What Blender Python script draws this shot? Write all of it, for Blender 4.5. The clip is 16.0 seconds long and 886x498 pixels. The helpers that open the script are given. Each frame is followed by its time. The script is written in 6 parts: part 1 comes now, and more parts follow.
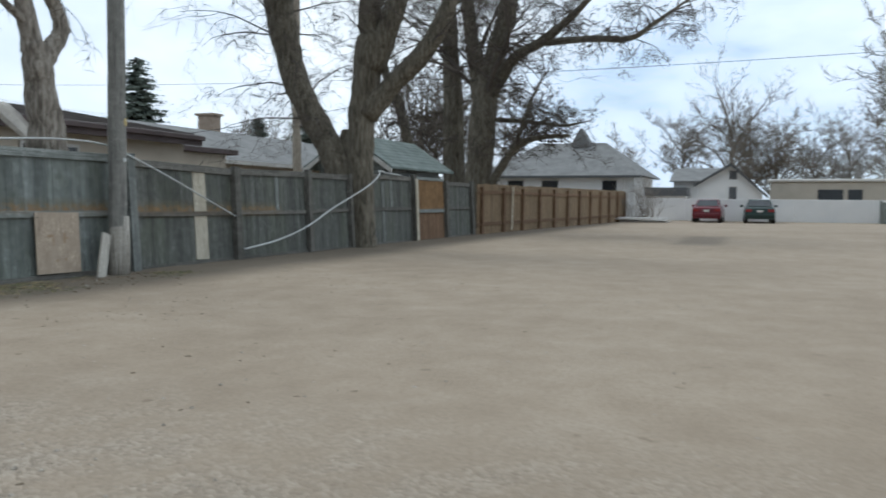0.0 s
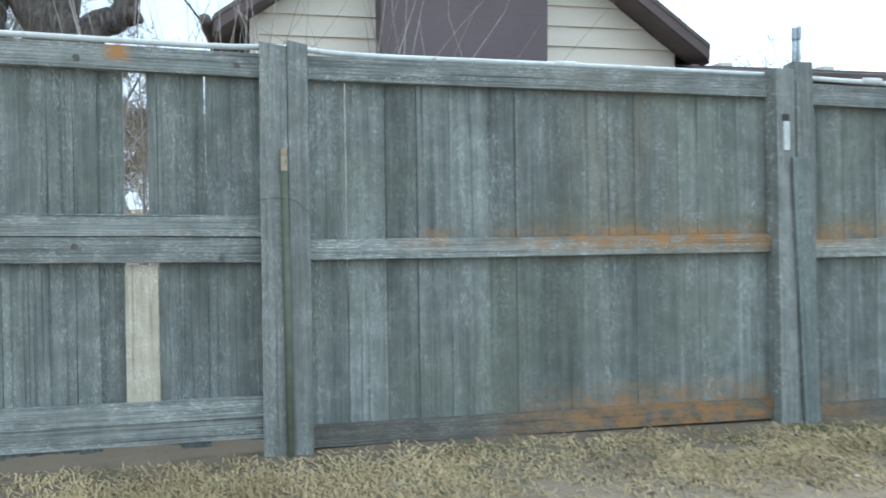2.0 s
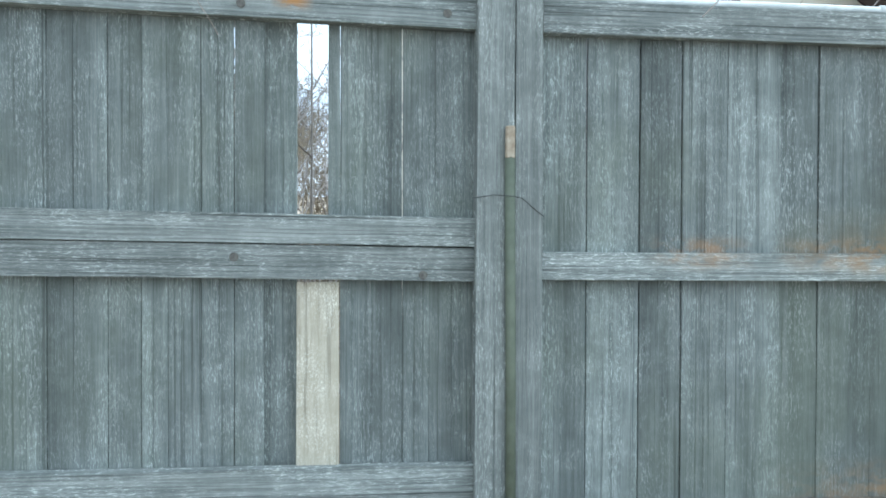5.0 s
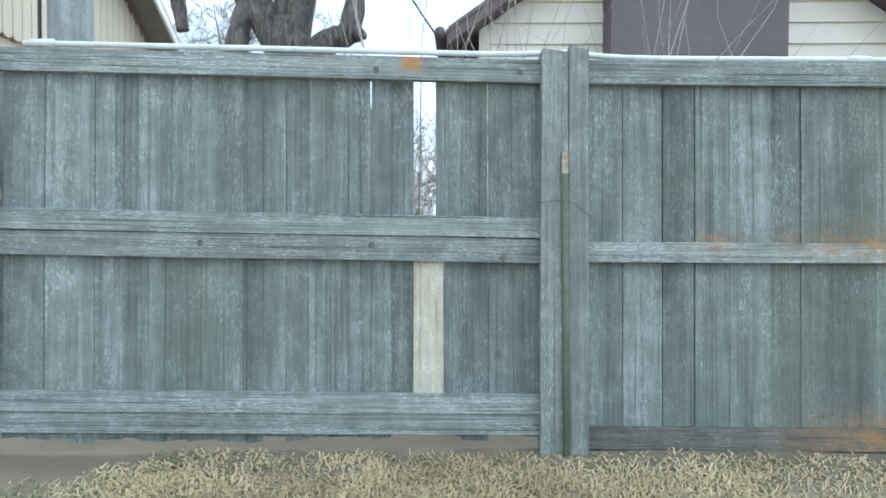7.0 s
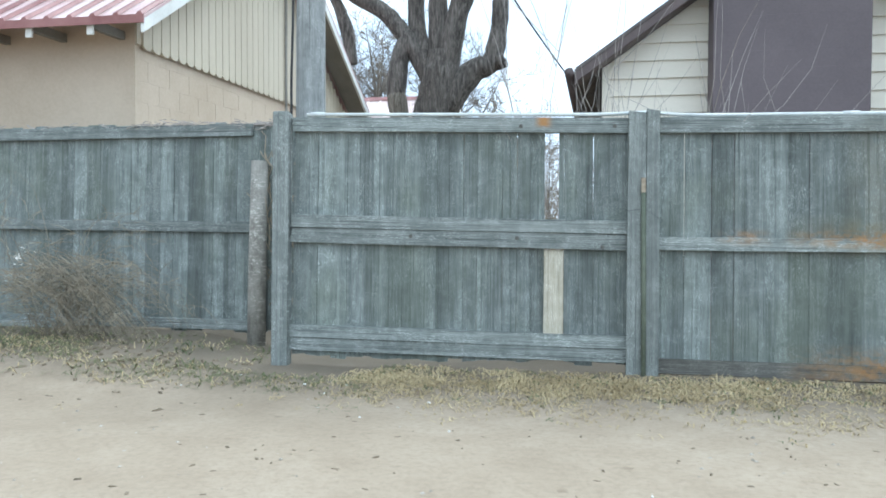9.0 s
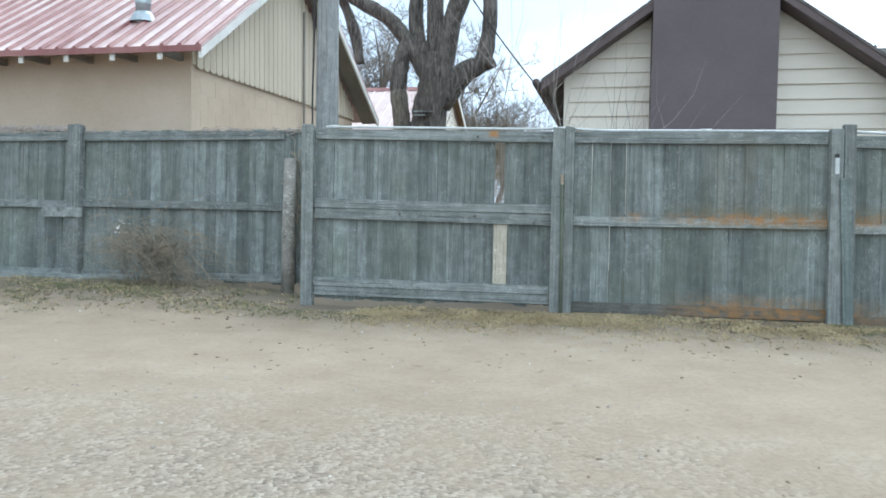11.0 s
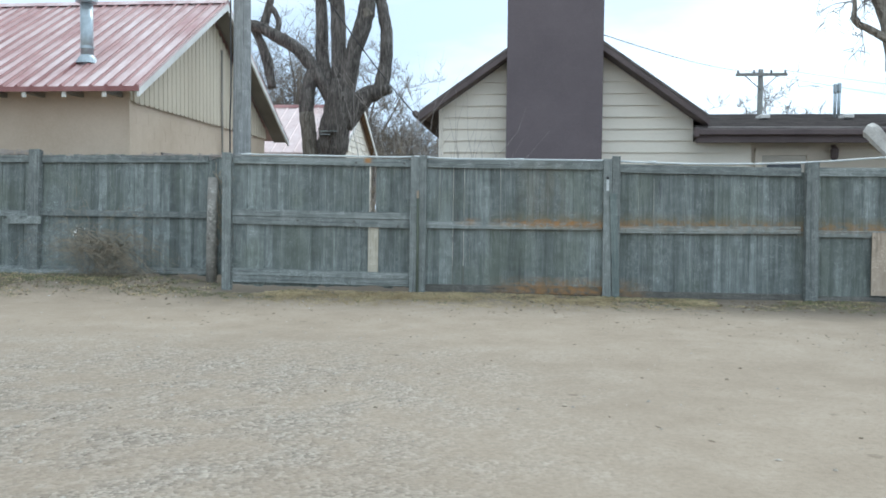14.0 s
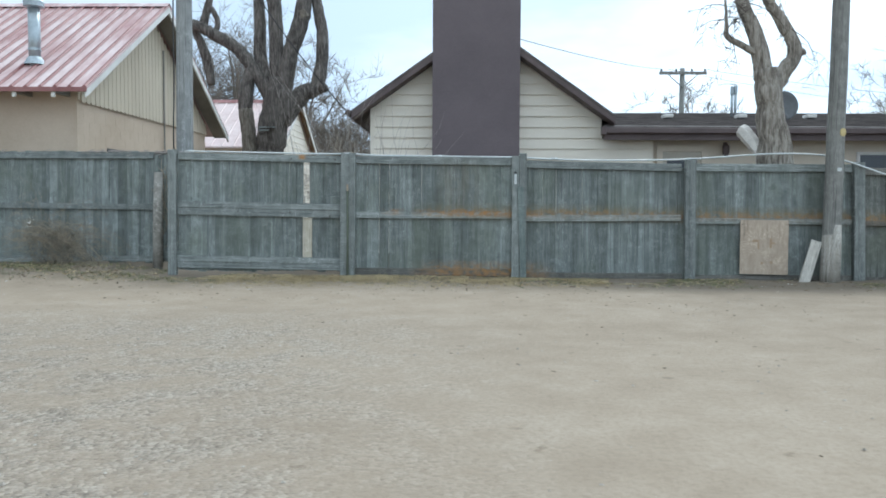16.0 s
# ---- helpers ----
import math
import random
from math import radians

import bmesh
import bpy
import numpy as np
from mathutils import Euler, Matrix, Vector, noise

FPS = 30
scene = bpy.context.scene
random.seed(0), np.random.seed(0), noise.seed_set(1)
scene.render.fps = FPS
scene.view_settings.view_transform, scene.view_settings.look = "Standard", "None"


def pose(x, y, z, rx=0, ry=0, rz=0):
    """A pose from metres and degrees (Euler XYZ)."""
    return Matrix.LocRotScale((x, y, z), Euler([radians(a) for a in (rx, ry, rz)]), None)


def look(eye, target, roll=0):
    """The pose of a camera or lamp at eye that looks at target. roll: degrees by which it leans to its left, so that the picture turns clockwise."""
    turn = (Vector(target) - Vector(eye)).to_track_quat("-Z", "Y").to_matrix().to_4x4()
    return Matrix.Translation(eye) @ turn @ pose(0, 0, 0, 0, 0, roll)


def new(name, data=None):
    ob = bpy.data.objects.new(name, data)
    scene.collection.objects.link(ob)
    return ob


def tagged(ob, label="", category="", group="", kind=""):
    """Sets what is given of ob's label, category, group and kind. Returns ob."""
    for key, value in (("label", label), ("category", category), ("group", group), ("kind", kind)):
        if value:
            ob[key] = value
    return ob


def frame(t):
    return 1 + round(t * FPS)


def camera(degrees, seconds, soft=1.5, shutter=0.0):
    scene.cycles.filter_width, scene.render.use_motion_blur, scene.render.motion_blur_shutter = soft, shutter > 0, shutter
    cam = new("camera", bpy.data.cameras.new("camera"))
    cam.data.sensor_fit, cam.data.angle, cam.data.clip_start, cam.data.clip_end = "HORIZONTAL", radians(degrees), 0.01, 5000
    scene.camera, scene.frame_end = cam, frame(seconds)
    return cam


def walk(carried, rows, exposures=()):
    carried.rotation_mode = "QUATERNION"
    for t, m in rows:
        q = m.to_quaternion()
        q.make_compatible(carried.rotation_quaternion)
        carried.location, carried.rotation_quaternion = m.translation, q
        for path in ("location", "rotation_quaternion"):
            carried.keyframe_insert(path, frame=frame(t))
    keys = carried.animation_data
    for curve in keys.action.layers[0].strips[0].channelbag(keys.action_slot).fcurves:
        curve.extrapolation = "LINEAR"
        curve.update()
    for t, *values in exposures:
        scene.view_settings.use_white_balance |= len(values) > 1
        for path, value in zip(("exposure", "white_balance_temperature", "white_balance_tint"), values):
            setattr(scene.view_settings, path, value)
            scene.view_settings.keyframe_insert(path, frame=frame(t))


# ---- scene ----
cam = camera(58.4, 16.0, soft=1.7, shutter=0.15)
PATH = [
    (0, (-1.548, -8.268, 1.047), (0.304, -7.522, 0.927), 0.4),
    (0.2, (-1.116, -7.827, 1.115), (0.651, -6.898, 0.983), 1.0),
    (0.4, (-0.755, -7.314, 1.108), (0.902, -6.201, 0.986), 0.9),
    (0.6, (-0.444, -6.782, 1.114), (1.081, -5.494, 0.997), 0.3),
    (0.8, (-0.187, -6.231, 1.086), (1.188, -4.782, 0.974), 0.0),
    (1, (-0.016, -5.65, 1.097), (1.163, -4.038, 0.983), -0.4),
    (1.2, (0.082, -5.092, 1.082), (1.096, -3.371, 0.973), 0.0),
    (1.5, (0.092, -4.42, 1.102), (0.855, -2.575, 0.995), -0.6),
    (1.8, (0.038, -3.801, 1.105), (0.579, -1.879, 0.993), -0.4),
    (2, (-0.039, -3.446, 1.097), (0.379, -1.493, 0.992), -0.3),
    (2.5, (-0.25, -2.841, 1.066), (0.007, -0.859, 0.981), 0.3),
    (3, (-0.332, -2.527, 1.091), (-0.136, -0.539, 0.997), 0.2),
    (3.5, (-0.359, -2.376, 1.118), (-0.182, -0.387, 1.006), 0.5),
    (6, (-0.386, -2.704, 1.13), (-0.267, -0.712, 0.999), 0.0),
    (6.5, (-0.393, -3.02, 1.091), (-0.345, -1.023, 0.992), 0.2),
    (7, (-0.44, -3.448, 1.074), (-0.481, -1.451, 0.99), 0.1),
    (7.5, (-0.495, -3.887, 1.072), (-0.655, -1.895, 0.994), -0.0),
    (8, (-0.512, -4.366, 1.063), (-0.79, -2.387, 0.993), 0.3),
    (8.5, (-0.444, -4.878, 1.059), (-0.793, -2.91, 0.994), 0.4),
    (9, (-0.29, -5.406, 1.062), (-0.67, -3.443, 0.991), 0.2),
    (11.5, (0.564, -8.051, 1.088), (0.17, -6.095, 0.966), 0.7),
    (12, (0.732, -8.511, 1.096), (0.371, -6.547, 0.977), 0.8),
    (12.5, (0.907, -8.942, 1.076), (0.587, -6.971, 0.972), 0.7),
    (13, (1.067, -9.401, 1.094), (0.788, -7.423, 0.99), 0.0),
    (13.5, (1.199, -9.751, 1.097), (0.966, -7.767, 0.998), 0.5),
    (14, (1.334, -10.092, 1.1), (1.137, -8.104, 1.003), 0.5),
    (14.5, (1.411, -10.399, 1.106), (1.254, -8.408, 1.008), 0.5),
    (15, (1.511, -10.718, 1.088), (1.391, -8.725, 0.985), 0.5),
    (15.5, (1.597, -10.982, 1.074), (1.51, -8.987, 0.967), 0.5),
    (16, (1.677, -11.294, 1.079), (1.623, -9.298, 0.965), 0.3),
]
EXPOSURES = [
    (0, -0.36, 5850, 4), (0.4, -0.25, 5850, 4), (1.0, 0.14, 5700, 3), (1.5, 0.42, 5550, 1), (2.5, 0.80, 5450, -1), (3.5, 0.92, 5400, -1),
    (6.0, 0.97, 5400, -1), (7.0, 0.97, 5400, -1), (9.0, 0.82, 5450, 0), (11.5, 0.50, 5550, 1), (12.5, 0.40, 5550, 1), (16.0, 0.20, 5550, 1),
]
walk(cam, [(t, look(eye, target, roll)) for t, eye, target, roll in PATH], EXPOSURES)

# ---- world, sun, exposure ----
world = bpy.data.worlds.new("overcast_sky")
scene.world = world
world.use_nodes = True
wn, wl = world.node_tree.nodes, world.node_tree.links
wn.clear()
w_out = wn.new("ShaderNodeOutputWorld")
w_sky = wn.new("ShaderNodeTexSky")
w_sky.sky_type = "NISHITA"
w_sky.sun_disc = False
w_sky.sun_elevation = radians(49)
w_sky.sun_rotation = radians(23)
w_blue = wn.new("ShaderNodeBackground")
w_blue.inputs["Strength"].default_value = 0.14
wl.new(w_sky.outputs["Color"], w_blue.inputs["Color"])
w_tc = wn.new("ShaderNodeTexCoord")
w_map = wn.new("ShaderNodeMapping")
w_map.inputs["Scale"].default_value = (1.0, 1.0, 3.2)
w_map.inputs["Location"].default_value = (-0.55, 0.25, 0.12)
wl.new(w_tc.outputs["Generated"], w_map.inputs["Vector"])
w_n = wn.new("ShaderNodeTexNoise")
w_n.inputs["Scale"].default_value = 1.7
w_n.inputs["Detail"].default_value = 6.0
w_n.inputs["Roughness"].default_value = 0.55
wl.new(w_map.outputs["Vector"], w_n.inputs["Vector"])
w_r = wn.new("ShaderNodeValToRGB")
w_r.color_ramp.elements[0].position = 0.345
w_r.color_ramp.elements[0].color = (0.28, 0.28, 0.28, 1)
w_r.color_ramp.elements[1].position = 0.43
w_r.color_ramp.elements[1].color = (1, 1, 1, 1)
w_sep = wn.new("ShaderNodeSeparateXYZ")
wl.new(w_tc.outputs["Generated"], w_sep.inputs[0])
w_a = wn.new("ShaderNodeMath")
w_a.operation = "MULTIPLY_ADD"
w_a.inputs[1].default_value = 0.30
wl.new(w_sep.outputs["Z"], w_a.inputs[0])
wl.new(w_n.outputs["Fac"], w_a.inputs[2])
w_b = wn.new("ShaderNodeMath")
w_b.operation = "MULTIPLY_ADD"
w_b.inputs[1].default_value = -0.055
wl.new(w_sep.outputs["Y"], w_b.inputs[0])
wl.new(w_a.outputs[0], w_b.inputs[2])
w_c = wn.new("ShaderNodeMath")
w_c.operation = "MULTIPLY_ADD"
w_c.inputs[1].default_value = -0.07
wl.new(w_sep.outputs["X"], w_c.inputs[0])
wl.new(w_b.outputs[0], w_c.inputs[2])
w_d = wn.new("ShaderNodeMath")
w_d.operation = "ADD"
w_d.inputs[1].default_value = 0.045
wl.new(w_c.outputs[0], w_d.inputs[0])
wl.new(w_d.outputs[0], w_r.inputs["Fac"])
w_cr = wn.new("ShaderNodeValToRGB")
w_cr.color_ramp.elements[0].position = 0.45
w_cr.color_ramp.elements[0].color = (0.66, 0.735, 0.85, 1)
w_cr.color_ramp.elements[1].position = 0.645
w_cr.color_ramp.elements[1].color = (0.965, 0.985, 1.02, 1)
wl.new(w_b.outputs[0], w_cr.inputs["Fac"])
w_cloud = wn.new("ShaderNodeBackground")
# the overcast is brighter towards the east
w_east = wn.new("ShaderNodeMath")
w_east.operation = "MULTIPLY_ADD"
w_east.inputs[1].default_value = 0.42
w_east.inputs[2].default_value = 1.15
wl.new(w_sep.outputs["X"], w_east.inputs[0])
wl.new(w_east.outputs[0], w_cloud.inputs["Strength"])
wl.new(w_cr.outputs["Color"], w_cloud.inputs["Color"])
w_mix = wn.new("ShaderNodeMixShader")
wl.new(w_r.outputs["Color"], w_mix.inputs["Fac"])
wl.new(w_blue.outputs["Background"], w_mix.inputs[1])
wl.new(w_cloud.outputs["Background"], w_mix.inputs[2])
wl.new(w_mix.outputs["Shader"], w_out.inputs["Surface"])

sun_data = bpy.data.lights.new("sun", "SUN")
sun_data.energy = 1.3
sun_data.angle = radians(28)
sun_data.color = (1.0, 0.95, 0.88)
sun = new("sun", sun_data)
sun.matrix_world = look((5, 12, 15), (0, 0, 0))


# ---- materials ----
def shader(name):
    m = bpy.data.materials.new(name)
    m.use_nodes = True
    n, l = m.node_tree.nodes, m.node_tree.links
    return m, n, l, n["Principled BSDF"]


def noise_node(n, l, vec, scale, detail=4.0, rough=0.55, twist=0.0):
    t = n.new("ShaderNodeTexNoise")
    t.inputs["Scale"].default_value = scale
    t.inputs["Detail"].default_value = detail
    t.inputs["Roughness"].default_value = rough
    t.inputs["Distortion"].default_value = twist
    if vec is not None:
        l.new(vec, t.inputs["Vector"])
    return t.outputs["Fac"]


def mapped(n, l, vec, scale):
    t = n.new("ShaderNodeMapping")
    t.inputs["Scale"].default_value = scale
    l.new(vec, t.inputs["Vector"])
    return t.outputs["Vector"]


def ramp(n, l, fac, stops):
    t = n.new("ShaderNodeValToRGB")
    e = t.color_ramp.elements
    while len(e) < len(stops):
        e.new(0.5)
    for k, (p, c) in enumerate(stops):
        e[k].position = p
        e[k].color = (*c, 1) if len(c) == 3 else c
    l.new(fac, t.inputs["Fac"])
    return t.outputs["Color"]


def mixed(n, l, fac, a, b, mode="MIX"):
    t = n.new("ShaderNodeMix")
    t.data_type, t.blend_type = "RGBA", mode
    if isinstance(fac, float):
        t.inputs[0].default_value = fac
    else:
        l.new(fac, t.inputs[0])
    for v, k in ((a, 6), (b, 7)):
        if isinstance(v, tuple):
            t.inputs[k].default_value = (*v, 1)
        else:
            l.new(v, t.inputs[k])
    return t.outputs[2]


def math_node(n, l, op, a, b=None, c=None):
    t = n.new("ShaderNodeMath")
    t.operation = op
    for k, v in enumerate((a, b, c)):
        if v is None:
            continue
        if isinstance(v, (int, float)):
            t.inputs[k].default_value = v
        else:
            l.new(v, t.inputs[k])
    return t.outputs[0]


def bumped(n, l, b, height, strength, distance=0.01):
    t = n.new("ShaderNodeBump")
    t.inputs["Strength"].default_value = strength
    t.inputs["Distance"].default_value = distance
    l.new(height, t.inputs["Height"])
    l.new(t.outputs["Normal"], b.inputs["Normal"])


def band(n, l, v, lo, hi, soft):
    """1 between lo and hi, fading over soft."""
    up = n.new("ShaderNodeMapRange")
    up.inputs[1].default_value, up.inputs[2].default_value = lo - soft, lo
    l.new(v, up.inputs[0])
    dn = n.new("ShaderNodeMapRange")
    dn.inputs[1].default_value, dn.inputs[2].default_value = hi, hi + soft
    dn.inputs[3].default_value, dn.inputs[4].default_value = 1.0, 0.0
    l.new(v, dn.inputs[0])
    return math_node(n, l, "MULTIPLY", up.outputs[0], dn.outputs[0])


def weathered(name, dark, mid, light, along="z", lichen=False, moss=0.0, spread=0.35, flakes=0.7, metric=False):
    """Old outdoor wood on unit-sized boards; 'along' is the axis of the grain."""
    m, n, l, b = shader(name)
    tc = n.new("ShaderNodeTexCoord")
    info = n.new("ShaderNodeObjectInfo")
    off = n.new("ShaderNodeVectorMath")
    off.operation = "MULTIPLY_ADD"
    rnd = n.new("ShaderNodeCombineXYZ")
    for k in range(3):
        l.new(math_node(n, l, "MULTIPLY", info.outputs["Random"], (37.0, 91.0, 53.0)[k]), rnd.inputs[k])
    off.inputs[1].default_value = (1, 1, 1)
    l.new(tc.outputs["Object"], off.inputs[0])
    l.new(rnd.outputs[0], off.inputs[2])
    v = off.outputs[0]
    def by(z_map, x_map):
        if metric:
            # for round posts, whose mesh is in metres
            return mapped(n, l, v, (z_map[0] * 6, z_map[0] * 6, z_map[2] * 0.6))
        return mapped(n, l, v, z_map if along == "z" else x_map)
    g1 = noise_node(n, l, by((24, 2, 7.0), (8.0, 2, 18)), 1.0, 8, 0.72, 0.5)
    g2 = noise_node(n, l, by((4.0, 1, 1.6), (2.2, 2, 2.4)), 1.0, 5, 0.6)
    spots = noise_node(n, l, by((34, 2, 80), (100, 2, 26)), 1.0, 6, 0.78, 0.4)
    patch = noise_node(n, l, by((1.6, 1, 3.2), (4.0, 1, 1.4)), 1.0, 3, 0.5)
    crack = noise_node(n, l, by((11, 1, 1.0), (2.2, 1, 13)), 1.0, 7, 0.62)
    geo = n.new("ShaderNodeNewGeometry")
    blotch = noise_node(n, l, geo.outputs["Position"], 9.0, 6, 0.7)
    grain = math_node(n, l, "ADD", math_node(n, l, "MULTIPLY", g1, 0.46), math_node(n, l, "MULTIPLY", g2, 0.28))
    grain = math_node(n, l, "ADD", grain, math_node(n, l, "MULTIPLY", blotch, 0.26))
    col = ramp(n, l, grain, [(0.37, dark), (0.49, mid), (0.62, light)])
    bleach = ramp(n, l, spots, [(0.535, (0, 0, 0)), (0.585, (1, 1, 1))])
    where = ramp(n, l, math_node(n, l, "ADD", math_node(n, l, "MULTIPLY", patch, 0.5), math_node(n, l, "MULTIPLY", blotch, 0.5)), [(0.43, (0.10, 0.10, 0.10)), (0.57, (1, 1, 1))])
    col = mixed(n, l, math_node(n, l, "MULTIPLY", math_node(n, l, "MULTIPLY", bleach, where), flakes), col, tuple(min(1, q * 2.0) for q in light))
    if along == "x":
        # wavy open grain of old flat-sawn rails
        wave = n.new("ShaderNodeTexWave")
        wave.wave_type, wave.bands_direction = "BANDS", "Z"
        wave.inputs["Scale"].default_value = 2.2
        wave.inputs["Distortion"].default_value = 7.0
        wave.inputs["Detail"].default_value = 4.0
        wave.inputs["Detail Scale"].default_value = 1.3
        l.new(mapped(n, l, v, (2.6, 1, 1.0)), wave.inputs["Vector"])
        lines = ramp(n, l, wave.outputs["Fac"], [(0.16, (1, 1, 1)), (0.42, (0, 0, 0))])
        col = mixed(n, l, math_node(n, l, "MULTIPLY", lines, 0.26), col, tuple(0.8 * q for q in dark))
    split = ramp(n, l, crack, [(0.35, (1, 1, 1)), (0.42, (0, 0, 0))])
    col = mixed(n, l, math_node(n, l, "MULTIPLY", split, 0.85 if along == "x" or metric else 0.6), col, tuple(0.6 * q for q in dark))
    # every board weathered a little differently
    tone = n.new("ShaderNodeMapRange")
    tone.inputs[3].default_value, tone.inputs[4].default_value = 1 - spread, 1 + spread
    l.new(info.outputs["Random"], tone.inputs[0])
    hsv = n.new("ShaderNodeHueSaturation")
    l.new(tone.outputs[0], hsv.inputs["Value"])
    l.new(col, hsv.inputs["Color"])
    col = hsv.outputs["Color"]
    sep = n.new("ShaderNodeSeparateXYZ")
    l.new(geo.outputs["Position"], sep.inputs[0])
    if moss:
        blot = noise_node(n, l, mapped(n, l, geo.outputs["Position"], (1, 1, 0.6)), 1.7, 5, 0.6)
        col = mixed(n, l, math_node(n, l, "MULTIPLY", ramp(n, l, blot, [(0.45, (0, 0, 0)), (0.62, (1, 1, 1))]), moss), col, (0.13, 0.15, 0.10))
        streak = noise_node(n, l, mapped(n, l, geo.outputs["Position"], (7, 7, 0.35)), 1.0, 5, 0.6)
        col = mixed(n, l, math_node(n, l, "MULTIPLY", ramp(n, l, streak, [(0.46, (0, 0, 0)), (0.60, (1, 1, 1))]), 0.40), col, tuple(0.55 * q for q in dark))
    if lichen:
        # orange lichen growing along the ledges of the rails
        x, z = sep.outputs["X"], sep.outputs["Z"]
        far = math_node(n, l, "MULTIPLY", band(n, l, x, 2.6, 10.8, 0.3), 0.3 if along == "x" else 1.0)
        near = band(n, l, x, 1.45, 2.4, 0.6)
        ledge = math_node(n, l, "ADD", z, math_node(n, l, "MULTIPLY", x, 0.010))
        ln = noise_node(n, l, mapped(n, l, geo.outputs["Position"], (1.5, 1, 3.0)), 7.0, 7, 0.72)
        drip = noise_node(n, l, mapped(n, l, geo.outputs["Position"], (14, 1, 1.2)), 1.0, 4, 0.6)
        foot = math_node(n, l, "MULTIPLY", band(n, l, z, 0.04, 0.13, 0.16), near)
        mid_n = math_node(n, l, "MULTIPLY", band(n, l, ledge, 0.945, 0.985, 0.045), math_node(n, l, "MAXIMUM", near, math_node(n, l, "MULTIPLY", band(n, l, x, 0.60, 0.70, 0.15), 0.55)))
        mid_f = math_node(n, l, "MULTIPLY", band(n, l, ledge, 0.935, 0.985, 0.07), far)
        spot = math_node(n, l, "MULTIPLY", band(n, l, z, 1.715, 1.765, 0.03), band(n, l, x, -0.665, -0.635, 0.05))
        stain = math_node(n, l, "MULTIPLY", band(n, l, z, 1.05, 1.6, 0.2), band(n, l, x, 1.45, 1.75, 0.25))
        # olive film first, then the bright orange growth on it
        wide = math_node(n, l, "MAXIMUM", math_node(n, l, "MULTIPLY", band(n, l, ledge, 0.93, 1.03, 0.10), math_node(n, l, "MAXIMUM", far, near)), math_node(n, l, "MAXIMUM", math_node(n, l, "MULTIPLY", stain, 0.4), math_node(n, l, "MULTIPLY", foot, 0.8)))
        wm = math_node(n, l, "MULTIPLY", wide, ramp(n, l, math_node(n, l, "ADD", math_node(n, l, "MULTIPLY", ln, 0.5), math_node(n, l, "MULTIPLY", drip, 0.5)), [(0.38, (0, 0, 0)), (0.56, (1, 1, 1))]))
        col = mixed(n, l, math_node(n, l, "MULTIPLY", wm, 0.58), col, (0.190, 0.150, 0.078))
        zone = math_node(n, l, "MAXIMUM", math_node(n, l, "MAXIMUM", mid_n, math_node(n, l, "MULTIPLY", mid_f, 0.55)), math_node(n, l, "MULTIPLY", foot, 0.8))
        lm = math_node(n, l, "MULTIPLY", zone, ramp(n, l, ln, [(0.40, (0, 0, 0)), (0.60, (1, 1, 1))]))
        lm = math_node(n, l, "MAXIMUM", math_node(n, l, "MULTIPLY", lm, 0.88), math_node(n, l, "MULTIPLY", spot, ramp(n, l, ln, [(0.36, (0, 0, 0)), (0.50, (0.9, 0.9, 0.9))])))
        col = mixed(n, l, lm, col, (0.36, 0.180, 0.055))
    l.new(col, b.inputs["Base Color"])
    b.inputs["Roughness"].default_value = 0.88
    bumped(n, l, b, math_node(n, l, "SUBTRACT", math_node(n, l, "ADD", g1, math_node(n, l, "MULTIPLY", spots, 0.3)), math_node(n, l, "MULTIPLY", split, 0.5)), 0.6, 0.006)
    return m


def mottled(name, a, c, scale=4.0, rough=0.8, bump=0.3, fine=40.0, metal=0.0, stretch=(1, 1, 1), spread=0.0, dist=0.006):
    """A plain surface with stains at one scale and grain at another."""
    m, n, l, b = shader(name)
    tc = n.new("ShaderNodeNewGeometry")
    v = mapped(n, l, tc.outputs["Position"], stretch)
    big = noise_node(n, l, v, scale, 5, 0.6)
    small = noise_node(n, l, v, fine, 4, 0.6)
    f = math_node(n, l, "ADD", math_node(n, l, "MULTIPLY", big, 0.7), math_node(n, l, "MULTIPLY", small, 0.3))
    col = ramp(n, l, f, [(0.34, a), (0.64, c)])
    if spread:
        info = n.new("ShaderNodeObjectInfo")
        tone = n.new("ShaderNodeMapRange")
        tone.inputs[3].default_value, tone.inputs[4].default_value = 1 - spread, 1 + spread
        l.new(info.outputs["Random"], tone.inputs[0])
        hsv = n.new("ShaderNodeHueSaturation")
        l.new(tone.outputs[0], hsv.inputs["Value"])
        l.new(col, hsv.inputs["Color"])
        col = hsv.outputs["Color"]
    l.new(col, b.inputs["Base Color"])
    b.inputs["Roughness"].default_value = rough
    b.inputs["Metallic"].default_value = metal
    if bump:
        bumped(n, l, b, small, bump, dist)
    return m


